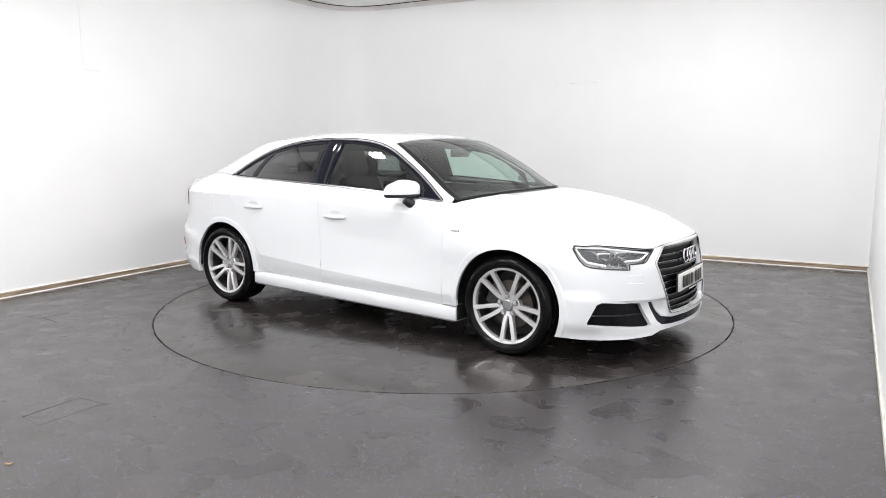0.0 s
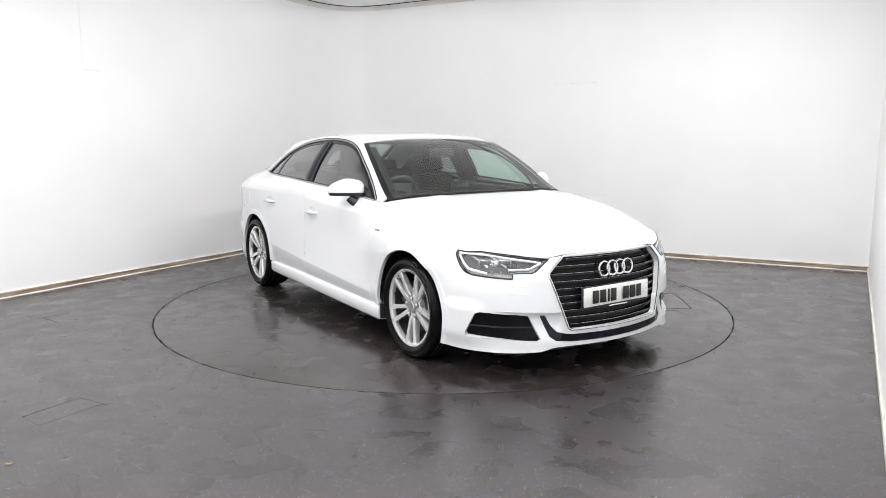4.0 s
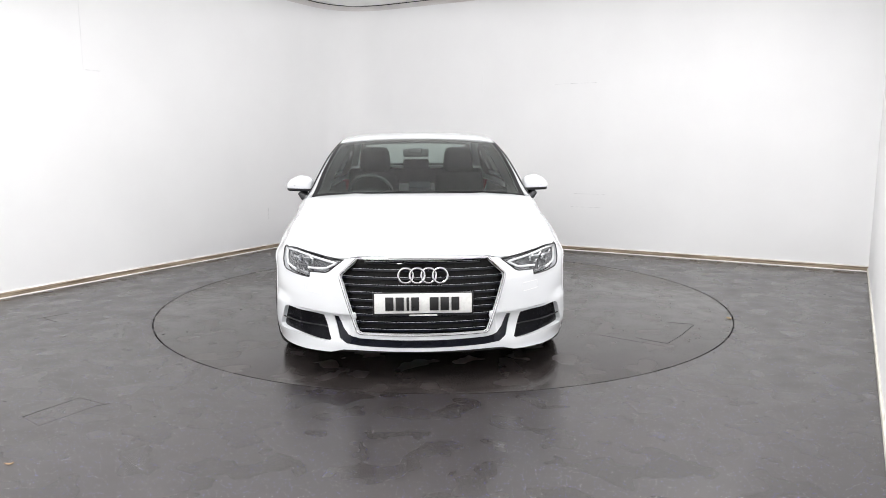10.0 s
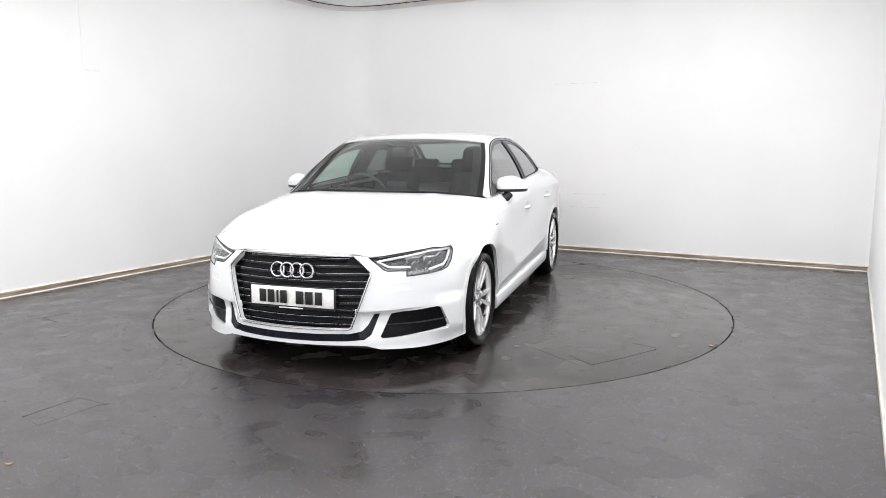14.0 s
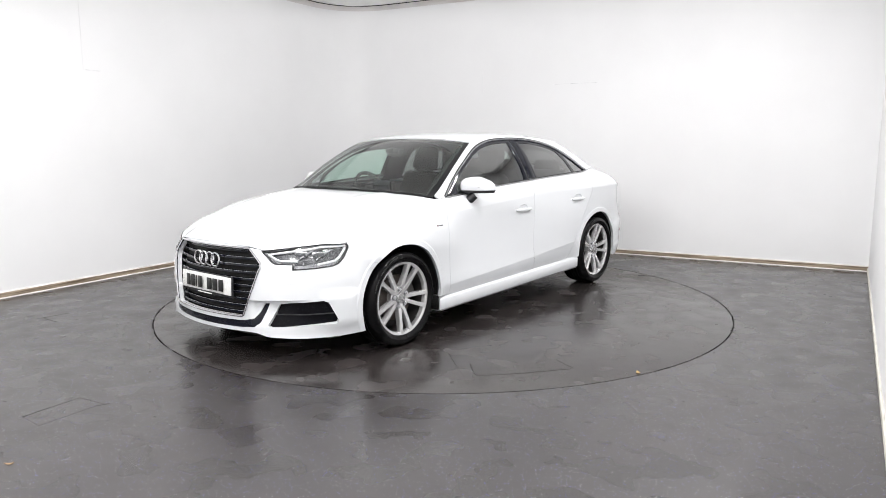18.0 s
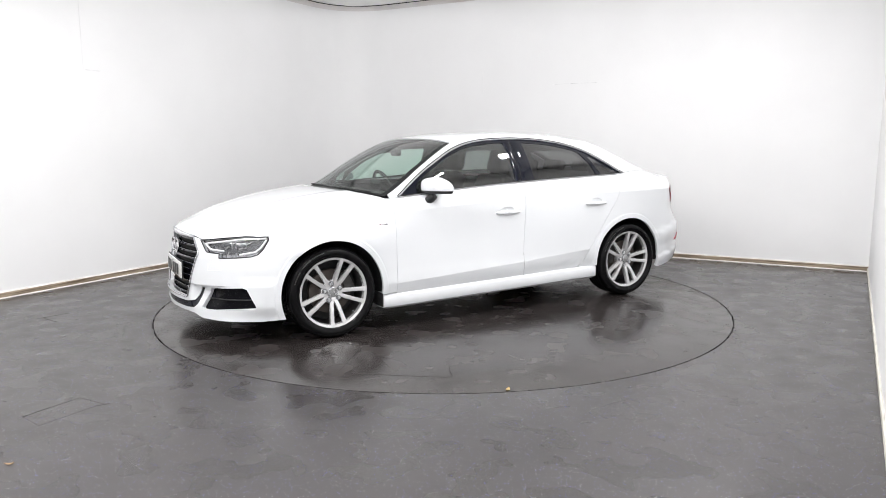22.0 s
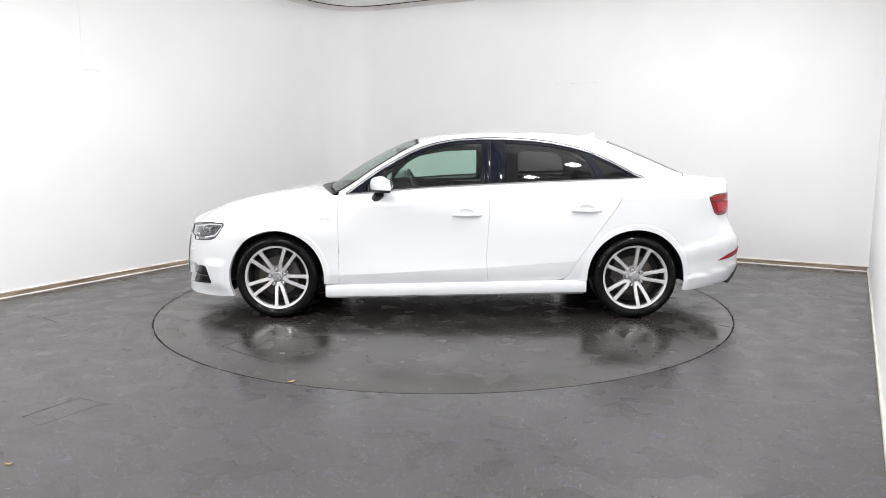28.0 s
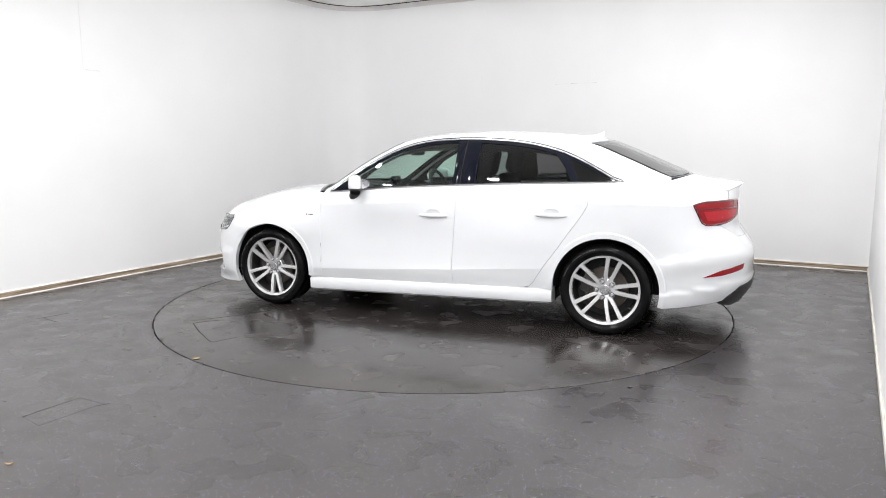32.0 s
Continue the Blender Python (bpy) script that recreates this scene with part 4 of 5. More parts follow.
        qd += [(float(sx(-1.617)), 0.5415), (float(sx(-1.75)), 0.5585), (float(sx(-1.903)), 0.6165), (float(sx(-1.960)), 0.752), (float(sx(-1.919)), 0.774), (float(sx(-1.872)), 0.86), (float(sx(-1.855)), 0.892), (float(sx(-1.94)), 0.906), (float(ry(0.70)), 0.909), (float(ry(0.625)), 0.911)]
        qd += qz[::-1]
        panel("rear_quarter", qd, body, M_PAINT, car, creases=[[(float(sx(x)), float(_ZT(sx(x))[0])) for x in np.linspace(-1.205, -1.85, 16)], ring(-AXLE, 0.386, 0, 142), ring(-AXLE, 0.396, 0, 142)], step=0.03, flange=0.02, mirror=sg, grow=0.0014)
        build_sill(car, sg)
        bd = body(sx(np.linspace(0.980, 0.918, 6)), np.full(6, 0.742)) * (1, sg, 1)
        bm = bmesh.new()
        box(bm, (bd[0][0] - 0.009, bd[0][1] - 0.003, 0.737), (bd[0][0], bd[0][1] + 0.002, 0.748), 0.001)
        part("badge_tab", bm, M_RED, car, "small red wing badge")
        bm = bmesh.new()
        box(bm, (bd[5][0], bd[5][1] - 0.003, 0.738), (bd[0][0] - 0.015, bd[5][1] + 0.002, 0.747), 0.001)
        part("badge_bar", bm, M_LAMPMID, car)
        wq = [(float(sy(0.555)), 0.478), (float(sy(0.655)), 0.488), (float(sy(0.650)), 0.530), (float(sy(0.560)), 0.522)]
        wd = dense(wq, 0.01)
        wp = body(wd[:, 0], wd[:, 1]) * (1, sg, 1)
        bm = bmesh.new()
        tube(bm, [tuple(v) for v in wp], 0.0015, 5, True)
        part("washer_cover_seam", bm, M_SEAM, car)
        build_cabin_side(car, sg)
        build_headlamp(car, lamp_poly, sg)
        build_mirror(car, sg)
        build_tail_lamp(car, sg)
    # fuel flap in the off-side rear quarter
    fz = [(float(sx(-1.50 + 0.085 * math.copysign(abs(math.cos(a))**0.55, math.cos(a)))), 0.800 + 0.080 * math.copysign(abs(math.sin(a))**0.55, math.sin(a))) for a in np.linspace(0, 2 * math.pi, 49)[:-1]]
    fp = body(np.array([a for a, _ in fz]), np.array([z for _, z in fz])) * (1, -1, 1)
    bm = bmesh.new()
    tube(bm, [tuple(v) for v in fp], 0.0012, 5, True)
    part("fuel_flap_seam", bm, M_SEAM, car)
    # rear bumper
    rb = [(float(S_END), 0.30), (float(ry(0.55)), 0.275), (float(ry(0.70)), 0.262), (float(sx(-1.88)), 0.235), (float(sx(-1.69)), 0.212)]
    rb += [(float(sx(-AXLE - ARCH_R * math.cos(radians(a)))), HUB_Z + ARCH_R * math.sin(radians(a))) for a in np.linspace(-14, 41.7, 12)]
    rb += [(float(sx(-1.615)), 0.539), (float(sx(-1.75)), 0.556), (float(sx(-1.905)), 0.614), (float(sx(-1.962)), 0.750), (float(sx(-2.00)), 0.753), (float(ry(0.70)), 0.747), (float(ry(0.66)), 0.729), (float(ry(0.5)), 0.662), (float(S_END), 0.642)]
    for sg in (1, -1):
        panel("rear_bumper", rb, body, M_PAINT, car, creases=[ring(-AXLE, 0.386, 132, 196), ring(-AXLE, 0.396, 132, 196)], step=0.028, flange=0.02, mirror=sg, grow=0.0014)
        panel("reflector", [(float(sx(-1.925)), 0.424), (float(sx(-2.02)), 0.466), (float(ry(0.62)), 0.488), (float(ry(0.55)), 0.494), (float(ry(0.56)), 0.462), (float(ry(0.62)), 0.452), (float(sx(-2.02)), 0.432)], body, M_TAIL, car, step=0.03, flange=0.012, lift=0.005, label="narrow red bumper reflector", mirror=sg)
        panel("diffuser", [(float(ry(0.715)), 0.240), (float(ry(0.67)), 0.295), (float(ry(0.58)), 0.345), (float(ry(0.2)), 0.362), (float(S_END), 0.362), (float(S_END), 0.22), (float(ry(0.6)), 0.215)], body, M_BLACK, car, step=0.05, flange=0.02, lift=0.006, mirror=sg)
        bm = bmesh.new()
        lathe(bm, [(0.030, -0.10), (0.030, 0.0), (0.028, 0.003), (0.026, 0.0), (0.024, -0.09)], 28, "x")
        ex = part("exhaust_pipe", bm, M_CHROME, car, "chrome exhaust tip")
        ex.matrix_basis = pose(-2.168, 0.50 * sg, 0.272, 0, 0, 180)
    top = [(float(ry(y)), float(edge_z(ry(y))) - 0.003) for y in (0.605, 0.5, 0.4, 0.2)] + [(float(S_END), float(edge_z(S_END)) - 0.003)]
    tg = [(float(S_END), 0.645), (float(ry(0.5)), 0.665), (float(ry(0.66)), 0.732), (float(ry(0.70)), 0.750), (float(ry(0.65)), 0.762), (float(ry(0.45)), 0.791), (float(ry(0.416)), 0.805), (float(ry(0.416)), 0.906), (float(ry(0.55)), 0.909), (float(ry(0.612)), 0.911)] + top
    for sg in (1, -1):
        panel("tailgate_face", tg, body, M_PAINT, car, step=0.05, flange=0.015, mirror=sg)
    # bonnet, screens, roof, boot
    sq = [(0.0, -1.0), (1.0, -1.0), (1.0, 1.0), (0.0, 1.0)]
    ins = lambda a, b, c: [(a, -c), (b, -c), (b, c), (a, c)]
    panel("bonnet", ins(0.0, 0.9985, 0.9990), hood, M_PAINT, car, step=0.035, flange=0.014)
    panel("windscreen", ins(0.02, 0.972, 0.950), windscreen_at, M_GLASS_W, car, step=0.07, flange=0.0, lift=0.002).visible_shadow = False
    panel("windscreen_seal", ins(-0.0, 1.0, 1.0), windscreen_at, M_FRIT, car, holes=[[(0.05, -0.945), (0.965, -0.935), (0.965, 0.935), (0.05, 0.945)]], step=0.05, flange=0.008, lift=-0.003)
    panel("roof", ins(0.004, 0.996, 0.995), roof_at, M_PAINT, car, step=0.06, flange=0.012)
    panel("rear_window", ins(0.02, 0.975, 0.955), rear_window_at, M_GLASS_R, car, step=0.08, flange=0.0, lift=0.002).visible_shadow = False
    panel("rear_window_seal", ins(0.0, 1.0, 0.985), rear_window_at, M_GLOSS, car, holes=[[(0.06, -0.90), (0.95, -0.91), (0.95, 0.91), (0.06, 0.90)]], step=0.06, flange=0.008, lift=-0.003)
    panel("boot_lid", ins(0.0, 1.0, 0.994), boot_at, M_PAINT, car, step=0.06, flange=0.014)
    build_boot_lip(car)
    build_fin(car)
    build_wipers(car)
    build_inside(car)
    build_underbody(car)
    for ax, sg, a0 in ((AXLE, 1, 46.0), (-AXLE, 1, 34.0), (AXLE, -1, 57.0), (-AXLE, -1, 65.0)):
        build_wheel(car, ax, sg, a0)
    return car


def build_grille(car, poly, HEX):
    panel("grille_mesh", poly, body, M_DARK, car, step=0.05, flange=0.0, lift=-0.062)
    loop = dense(poly, 0.02)
    q = body(loop[:, 0], loop[:, 1])
    bm = bmesh.new()
    tube(bm, [tuple(v + np.array([0.002, 0, 0])) for v in q], 0.0065, 8, True)
    frame_ = part("grille_frame", bm, M_CHROME, car, "bright chrome grille surround")
    ys = cubic([(0.262, 0.335), (0.28, 0.352), (0.575, 0.450), (0.59, 0.447), (0.676, 0.352)])
    for z in np.linspace(0.292, 0.650, 10):
        y = float(np.interp(z, [0.262, 0.272, 0.570, 0.588, 0.676], [0.335, 0.350, 0.452, 0.447, 0.352])) - 0.008
        s = np.linspace(-float(sy(y)), float(sy(y)), 40)
        f, b_ = body(s, np.full(40, z + 0.006)), body(s, np.full(40, z - 0.006))
        bm = bmesh.new()
        rows = []
        for dx, src in ((-0.036, f), (-0.036, b_), (-0.06, b_), (-0.06, f)):
            rows.append([bm.verts.new((v[0] + dx, v[1], v[2])) for v in src])
        for a, c in zip(rows, rows[1:] + rows[:1]):
            for i in range(39):
                bm.faces.new((a[i], a[i + 1], c[i + 1], c[i]))
        slat = part("grille_slat", bm, M_GLOSS, car)
        # bright line laid along the slat stands for its highlight
        bm = bmesh.new()
        tube(bm, [(v[0] - 0.0355, v[1], v[2]) for v in f], 0.0010, 6)
        part("slat_highlight", bm, M_LAMPIN, slat)
    # plate with its print as bars
    plate = new("number_plate")
    plate.parent = car
    plate.matrix_basis = pose(2.184, 0, 0.443, 0, -2.0, 0)
    bm = bmesh.new()
    box(bm, (-0.004, -0.2605, -0.054), (0.004, 0.2605, 0.054), 0.004)
    for v in bm.verts:
        v.co.x -= 0.20 * v.co.y**2
    p = part("plate_sheet", bm, M_PLATE, plate, "white number plate")
    bm = bmesh.new()
    box(bm, (-0.012, -0.270, -0.068), (-0.003, 0.270, 0.060), 0.004)
    for v in bm.verts:
        v.co.x -= 0.20 * v.co.y**2
    part("plate_holder", bm, M_BLACK, plate)
    for i, yy in enumerate((0.180, 0.125, 0.082, 0.043, -0.058, -0.115, -0.172)):
        bm = bmesh.new()
        wv = (0.044, 0.044, 0.014, 0.042, 0.048, 0.046, 0.042)[i] / 2
        box(bm, (0.003, -yy - wv, -0.036), (0.0055, -yy + wv, 0.036), 0.002)
        for v in bm.verts:
            v.co.x -= 0.20 * v.co.y**2
        part("print_bar", bm, M_BAR, plate)
    bm = bmesh.new()
    box(bm, (-0.003, -0.075, -0.0655), (0.0, 0.075, -0.0585), 0.001)
    part("dealer_bar", bm, M_PLATE, plate)
    # rings
    emblem = new("emblem")
    emblem.parent = car
    emblem.matrix_basis = pose(2.156, 0, 0.590, 0, -6, 0)
    for i in range(4):
        bm = bmesh.new()
        yc = (i - 1.5) * 0.0615
        tube(bm, [(-0.12 * yc * yc + 0.003 * (i % 2), yc + 0.040 * math.cos(a), 0.040 * math.sin(a)) for a in np.linspace(0, 2 * math.pi, 41)[:-1]], 0.0070, 8, True)
        part("ring", bm, M_CHROME, emblem)


def cup_outline(x0, z0, k=1.0):
    return [(float(sx(x0 + 0.058 * k * math.cos(a))), z0 + 0.010 + 0.026 * k * math.sin(a)) for a in np.linspace(0, 2 * math.pi, 29)[:-1]]


def build_handle(door, x0, z0, sg):
    """A pull handle over a shallow dished cup."""
    y0 = float(body(sx(np.array([x0])), np.array([z0]))[0, 1])
    bm = bmesh.new()
    prof = [(0.105, 0.003, 0.007), (0.085, 0.010, 0.011), (0.04, 0.016, 0.014), (0.0, 0.017, 0.015), (-0.04, 0.017, 0.014), (-0.085, 0.011, 0.011), (-0.112, 0.003, 0.007)]
    rings = []
    for dx, dy, h in prof:
        rings.append([bm.verts.new((x0 + dx, sg * (y0 + dy - 0.012 * (k in (0, 5)) + 0.006 * (k in (2, 3))), z0 - 0.006 + c)) for k, c in enumerate((-h, -h * 0.9, -h * 0.4, h * 0.4, h * 0.9, h))])
    for a, b in zip(rings, rings[1:]):
        for i in range(6):
            bm.faces.new((a[i], a[(i + 1) % 6], b[(i + 1) % 6], b[i]))
    bm.faces.new(rings[0])
    bm.faces.new(rings[-1][::-1])
    part("door_handle", bm, M_PAINT, door)
    bm = bmesh.new()
    rings = []
    for k, deep in ((1.03, -0.0005), (0.97, 0.0015), (0.85, 0.004), (0.6, 0.0065), (0.3, 0.0078), (0.05, 0.008)):
        c = np.array(cup_outline(x0, z0, k))
        rings.append([bm.verts.new((x, sg * (y - deep), z)) for x, y, z in body(c[:, 0], c[:, 1])])
    for a, b in zip(rings, rings[1:]):
        for i in range(28):
            bm.faces.new((a[i], a[(i + 1) % 28], b[(i + 1) % 28], b[i]))
    bm.faces.new(rings[-1])
    part("handle_cup", bm, M_PAINT, door)


def build_sill(car, sg):
    prof = [(0.850, 0.262), (0.866, 0.257), (0.877, 0.248), (0.8805, 0.242), (0.8800, 0.178), (0.876, 0.170), (0.862, 0.164), (0.760, 0.162), (0.760, 0.262)]
    bm = bmesh.new()
    rows = []
    for x in np.linspace(0.958, -0.962, 24):
        lift = float(np.interp(x, [-0.96, 0.955], [0.030, -0.006]))
        k = 1.0 - 0.03 * max(0, (abs(x) - 0.90) / 0.075)
        rows.append([bm.verts.new((x, sg * (0.76 + (y - 0.76) * k), z + lift)) for y, z in prof])
    for a, b in zip(rows, rows[1:]):
        for i in range(len(prof)):
            j = (i + 1) % len(prof)
            bm.faces.new((a[i], a[j], b[j], b[i]))
    bm.faces.new(rows[0])
    bm.faces.new(rows[-1][::-1])
    part("sill", bm, M_PAINT, car)
    bm = bmesh.new()
    tube(bm, [(x, sg * 0.866, 0.1625 + float(np.interp(x, [-0.96, 0.955], [0.030, -0.006]))) for x in np.linspace(0.94, -0.945, 12)], 0.0045, 6)
    part("sill_strip", bm, M_STRIP, car, "grey strip under the sill")
    bm = bmesh.new()
    box(bm, (0.957, min(sg * 0.70, sg * 0.868), 0.165), (0.966, max(sg * 0.70, sg * 0.868), 0.262), 0.003)
    part("liner_flap", bm, M_DARK, car)


def build_cabin_side(car, sg):
    xs = np.linspace(0.86, -1.70, 60)
    lo = [(x, belt_z(x) + 0.002) for x in xs]
    hi = [(x, float(rail(np.array([x]))[0, 2]) - 0.002) for x in xs]
    top_x = np.linspace(0.800, -1.385, 48)
    win = [(x, max(dlo_top(x), belt_z(x) + 0.006)) for x in top_x]
    hole = win + [(x, belt_z(x) + 0.004) for x in top_x[::-1]]
    panel("pillar_frame", lo + hi[::-1], cabin, M_PAINT, car, holes=[hole], step=0.045, flange=0.012, mirror=sg)
    # dark window frame ring with the panes let in
    inner = [(x, max(dlo_top(x), belt_z(x) + 0.008) - 0.002) for x in top_x] + [(x, belt_z(x) + 0.005) for x in top_x[::-1]]

    def pane(x0, x1, y0, y1, fr, d=0.02):
        """From x0 in front to x1 behind (each given low and high), inset by the frame's width."""
        up = [x for x in np.linspace(x0, x1, 24)]
        q = [(x, dlo_top(x) - fr) for x in up if dlo_top(x) - fr > belt_z(x) + d]
        return q + [(x, belt_z(x) + d * 0.5) for x, _ in q[::-1]]
    front = [(x, dlo_top(x) - 0.026) for x in np.linspace(0.60, -0.195, 22)] + [(-0.205, 1.10), (-0.200, belt_z(-0.2) + 0.008)] + [(x, belt_z(x) + 0.008) for x in np.linspace(-0.12, 0.62, 14)] + [(0.645, belt_z(0.645) + 0.010), (0.648, 0.985)]
    rear = [(-0.372, dlo_top(-0.372) - 0.026)] + [(x, dlo_top(x) - 0.028) for x in np.linspace(-0.42, -0.93, 14)] + [(-1.005, 1.12), (-1.055, belt_z(-1.05) + 0.008)] + [(x, belt_z(x) + 0.008) for x in np.linspace(-0.98, -0.38, 12)]
    quart = [(-1.015, 1.184), (-1.06, 1.168), (-1.14, 1.13), (-1.24, 1.08), (-1.345, 1.026), (-1.335, belt_z(-1.33) + 0.008), (-1.112, belt_z(-1.11) + 0.008)]
    panel("window_frame", inner, cabin, M_GLOSS, car, holes=[front, rear, quart], step=0.04, flange=0.010, lift=-0.004, mirror=sg)
    for name, q, m in (("front_side_window", front, M_GLASS_F), ("rear_side_window", rear, M_GLASS_P), ("quarter_window", quart, M_GLASS_P)):
        panel(name, q, cabin, m, car, step=0.06, flange=0.0, lift=-0.007, mirror=sg).visible_shadow = False
    # bright strip round the windows
    loop = win + [(-1.402, 1.011)] + [(x, belt_z(x) + 0.001) for x in top_x[::-1]]
    q = cabin(np.array([a for a, _ in loop]), np.array([b for _, b in loop]))
    bm = bmesh.new()
    tube(bm, [(x, sg * (y + 0.001), z) for x, y, z in q], 0.0070, 6, True)
    part("window_trim", bm, M_SATIN, car, "satin chrome window strip")
    bm = bmesh.new()
    tube(bm, [(x, sg * (y - 0.0015), z + 0.0075) for x, y, z in q], 0.0048, 6, True)
    part("trim_gasket", bm, M_GAP, car)
    # gloss covers of the middle pillar, bowed a little
    for xa, xb in ((-0.208, -0.2585), (-0.2665, -0.366)):
        xc, hw = (xa + xb) / 2, (xa - xb) / 2

        def bowed(x, z, xc=xc, hw=hw):
            out = cabin(x, z)
            out[..., 1] += 0.006 * (1 - np.clip((x - xc) / hw, -1.2, 1.2)**2)
            return out
        xs_ = np.linspace(xa, xb, 5)
        cover = [(x, dlo_top(x) - 0.020) for x in xs_] + [(x, belt_z(x) + 0.012) for x in xs_[::-1]]
        panel("pillar_cover", cover, bowed, M_COVER, car, step=0.014, flange=0.004, lift=-0.002, mirror=sg)
    # pillar joints
    for x0, x1 in ((-0.262, -0.262),):
        bm = bmesh.new()
        q = cabin(np.full(12, x0), np.linspace(belt_z(x0), dlo_top(x0) - 0.01, 12))
        tube(bm, [(x, sg * (y - 0.003), z) for x, y, z in q], 0.003, 6)
        part("pillar_joint", bm, M_GAP, car)


def build_headlamp(car, poly, sg):
    lamp = new("headlight")
    lamp.parent = car
    lamp["label"] = "angular clear headlight with pale light strips"
    panel("lens", poly, body, M_LENS, lamp, step=0.04, flange=0.0, lift=-0.001, mirror=sg).visible_shadow = False
    panel("housing", poly, body, M_LAMPMID, lamp, step=0.04, flange=0.0, lift=-0.035, mirror=sg)
    panel("bezel", poly, body, M_LAMPCORE, lamp, step=0.04, flange=0.008, lift=-0.024, mirror=sg, grow=-0.024)
    loop = dense(poly, 0.02)
    q = body(loop[:, 0], loop[:, 1]) * (1, sg, 1)
    bm = bmesh.new()
    tube(bm, [tuple(v) for v in q], 0.0034, 6, True)
    part("lens_edge", bm, M_BLACK, lamp)
    c = np.array([float(np.mean([a for a, _ in poly])), float(np.mean([z for _, z in poly]))])

    def strip(name, pts, r, m, lift):
        d = dense(pts, 0.012, False)
        w = body(d[:, 0], d[:, 1])
        n_ = np.stack([np.interp(d[:, 0], S, NX), np.interp(d[:, 0], S, NY), np.zeros(len(d))], 1)
        w = (w + n_ * lift) * (1, sg, 1)
        b_ = bmesh.new()
        tube(b_, [tuple(v) for v in w], r, 8)
        part(name, b_, m, lamp)
    a, z = zip(*poly)
    # outer light strip follows the top edge, turns at the inner tip and runs back below
    strip("light_strip", [(poly[4][0] - 0.02, 0.690), (poly[3][0], poly[3][1] - 0.018), (poly[1][0] + 0.02, poly[1][1] - 0.022), (poly[0][0] + 0.045, poly[0][1] - 0.022), (poly[13][0] + 0.02, 0.612), (poly[12][0] + 0.03, 0.607), (poly[11][0] + 0.02, 0.607)], 0.0065, M_DRL, -0.012)
    strip("light_strip", [(poly[4][0] - 0.03, 0.682), (poly[6][0] - 0.018, 0.632), (poly[7][0] - 0.018, 0.606), (poly[9][0] + 0.01, 0.588)], 0.0070, M_DRL, -0.016)
    for ds in (0.30, 0.58):
        s0 = poly[12][0] + (poly[5][0] - poly[12][0]) * ds
        w = body(np.array([s0]), np.array([0.642]))[0]
        b_ = bmesh.new()
        box(b_, (-0.02, -0.040, -0.020), (0.012, 0.040, 0.020), 0.010, None, 3)
        ob = part("projector", b_, M_LAMPMID, lamp)
        th = math.atan2(float(np.interp(s0, S, NY)), float(np.interp(s0, S, NX)))
        ob.matrix_basis = pose(w[0] - 0.021 * math.cos(th), sg * (w[1] - 0.021 * math.sin(th)), w[2], 0, 0, math.degrees(th) * sg)
        b_ = bmesh.new()
        box(b_, (0.0, -0.031, -0.0125), (0.004, 0.031, 0.0125), 0.0035)
        e = part("bulb_lens", b_, M_LAMPDARK, ob)
        e.matrix_basis = pose(0.0105, 0, 0)
    # bright slanting blades between the projectors, and the ribbed foot
    for d0, d1 in ((0.44, 0.30), (0.74, 0.56)):
        s0, s1 = (poly[12][0] + (poly[5][0] - poly[12][0]) * d for d in (d0, d1))
        strip("reflector_blade", [(s0, 0.672), ((s0 + s1) / 2, 0.645), (s1, 0.618)], 0.0050, M_LAMPMID, -0.014)
    for k in (0.25, 0.5, 0.75):
        s0 = poly[10][0] + (poly[8][0] - poly[10][0]) * k
        strip("foot_rib", [(s0, 0.578), (s0 + 0.008, 0.602)], 0.0045, M_LAMPMID, -0.016)


def egg(bm, a, b, c, e, z0, z1, n=32, m=10):
    """A rounded, boxy shell between two heights, flatter at its back (-x)."""
    rows = []
    for z in np.linspace(z0, z1, m):
        k = max(0.0, 1 - abs(z / c)**e)**(1 / e)
        row = []
        for t in np.linspace(0, 2 * math.pi, n + 1)[:-1]:
            ct, st = math.cos(t), math.sin(t)
            r = (abs(ct)**e + abs(st)**e)**(-1 / e) * max(k, 0.02)
            x, y = r * ct * a, r * st * b
            if x < 0:
                x *= 0.62
            row.append(bm.verts.new((x - 0.46 * y, y, z - 0.30 * max(0, y) * (z > 0))))
        rows.append(row)
    for r0, r1 in zip(rows, rows[1:]):
        for i in range(n):
            bm.faces.new((r0[i], r0[(i + 1) % n], r1[(i + 1) % n], r1[i]))
    bm.faces.new(rows[0][::-1])
    bm.faces.new(rows[-1])


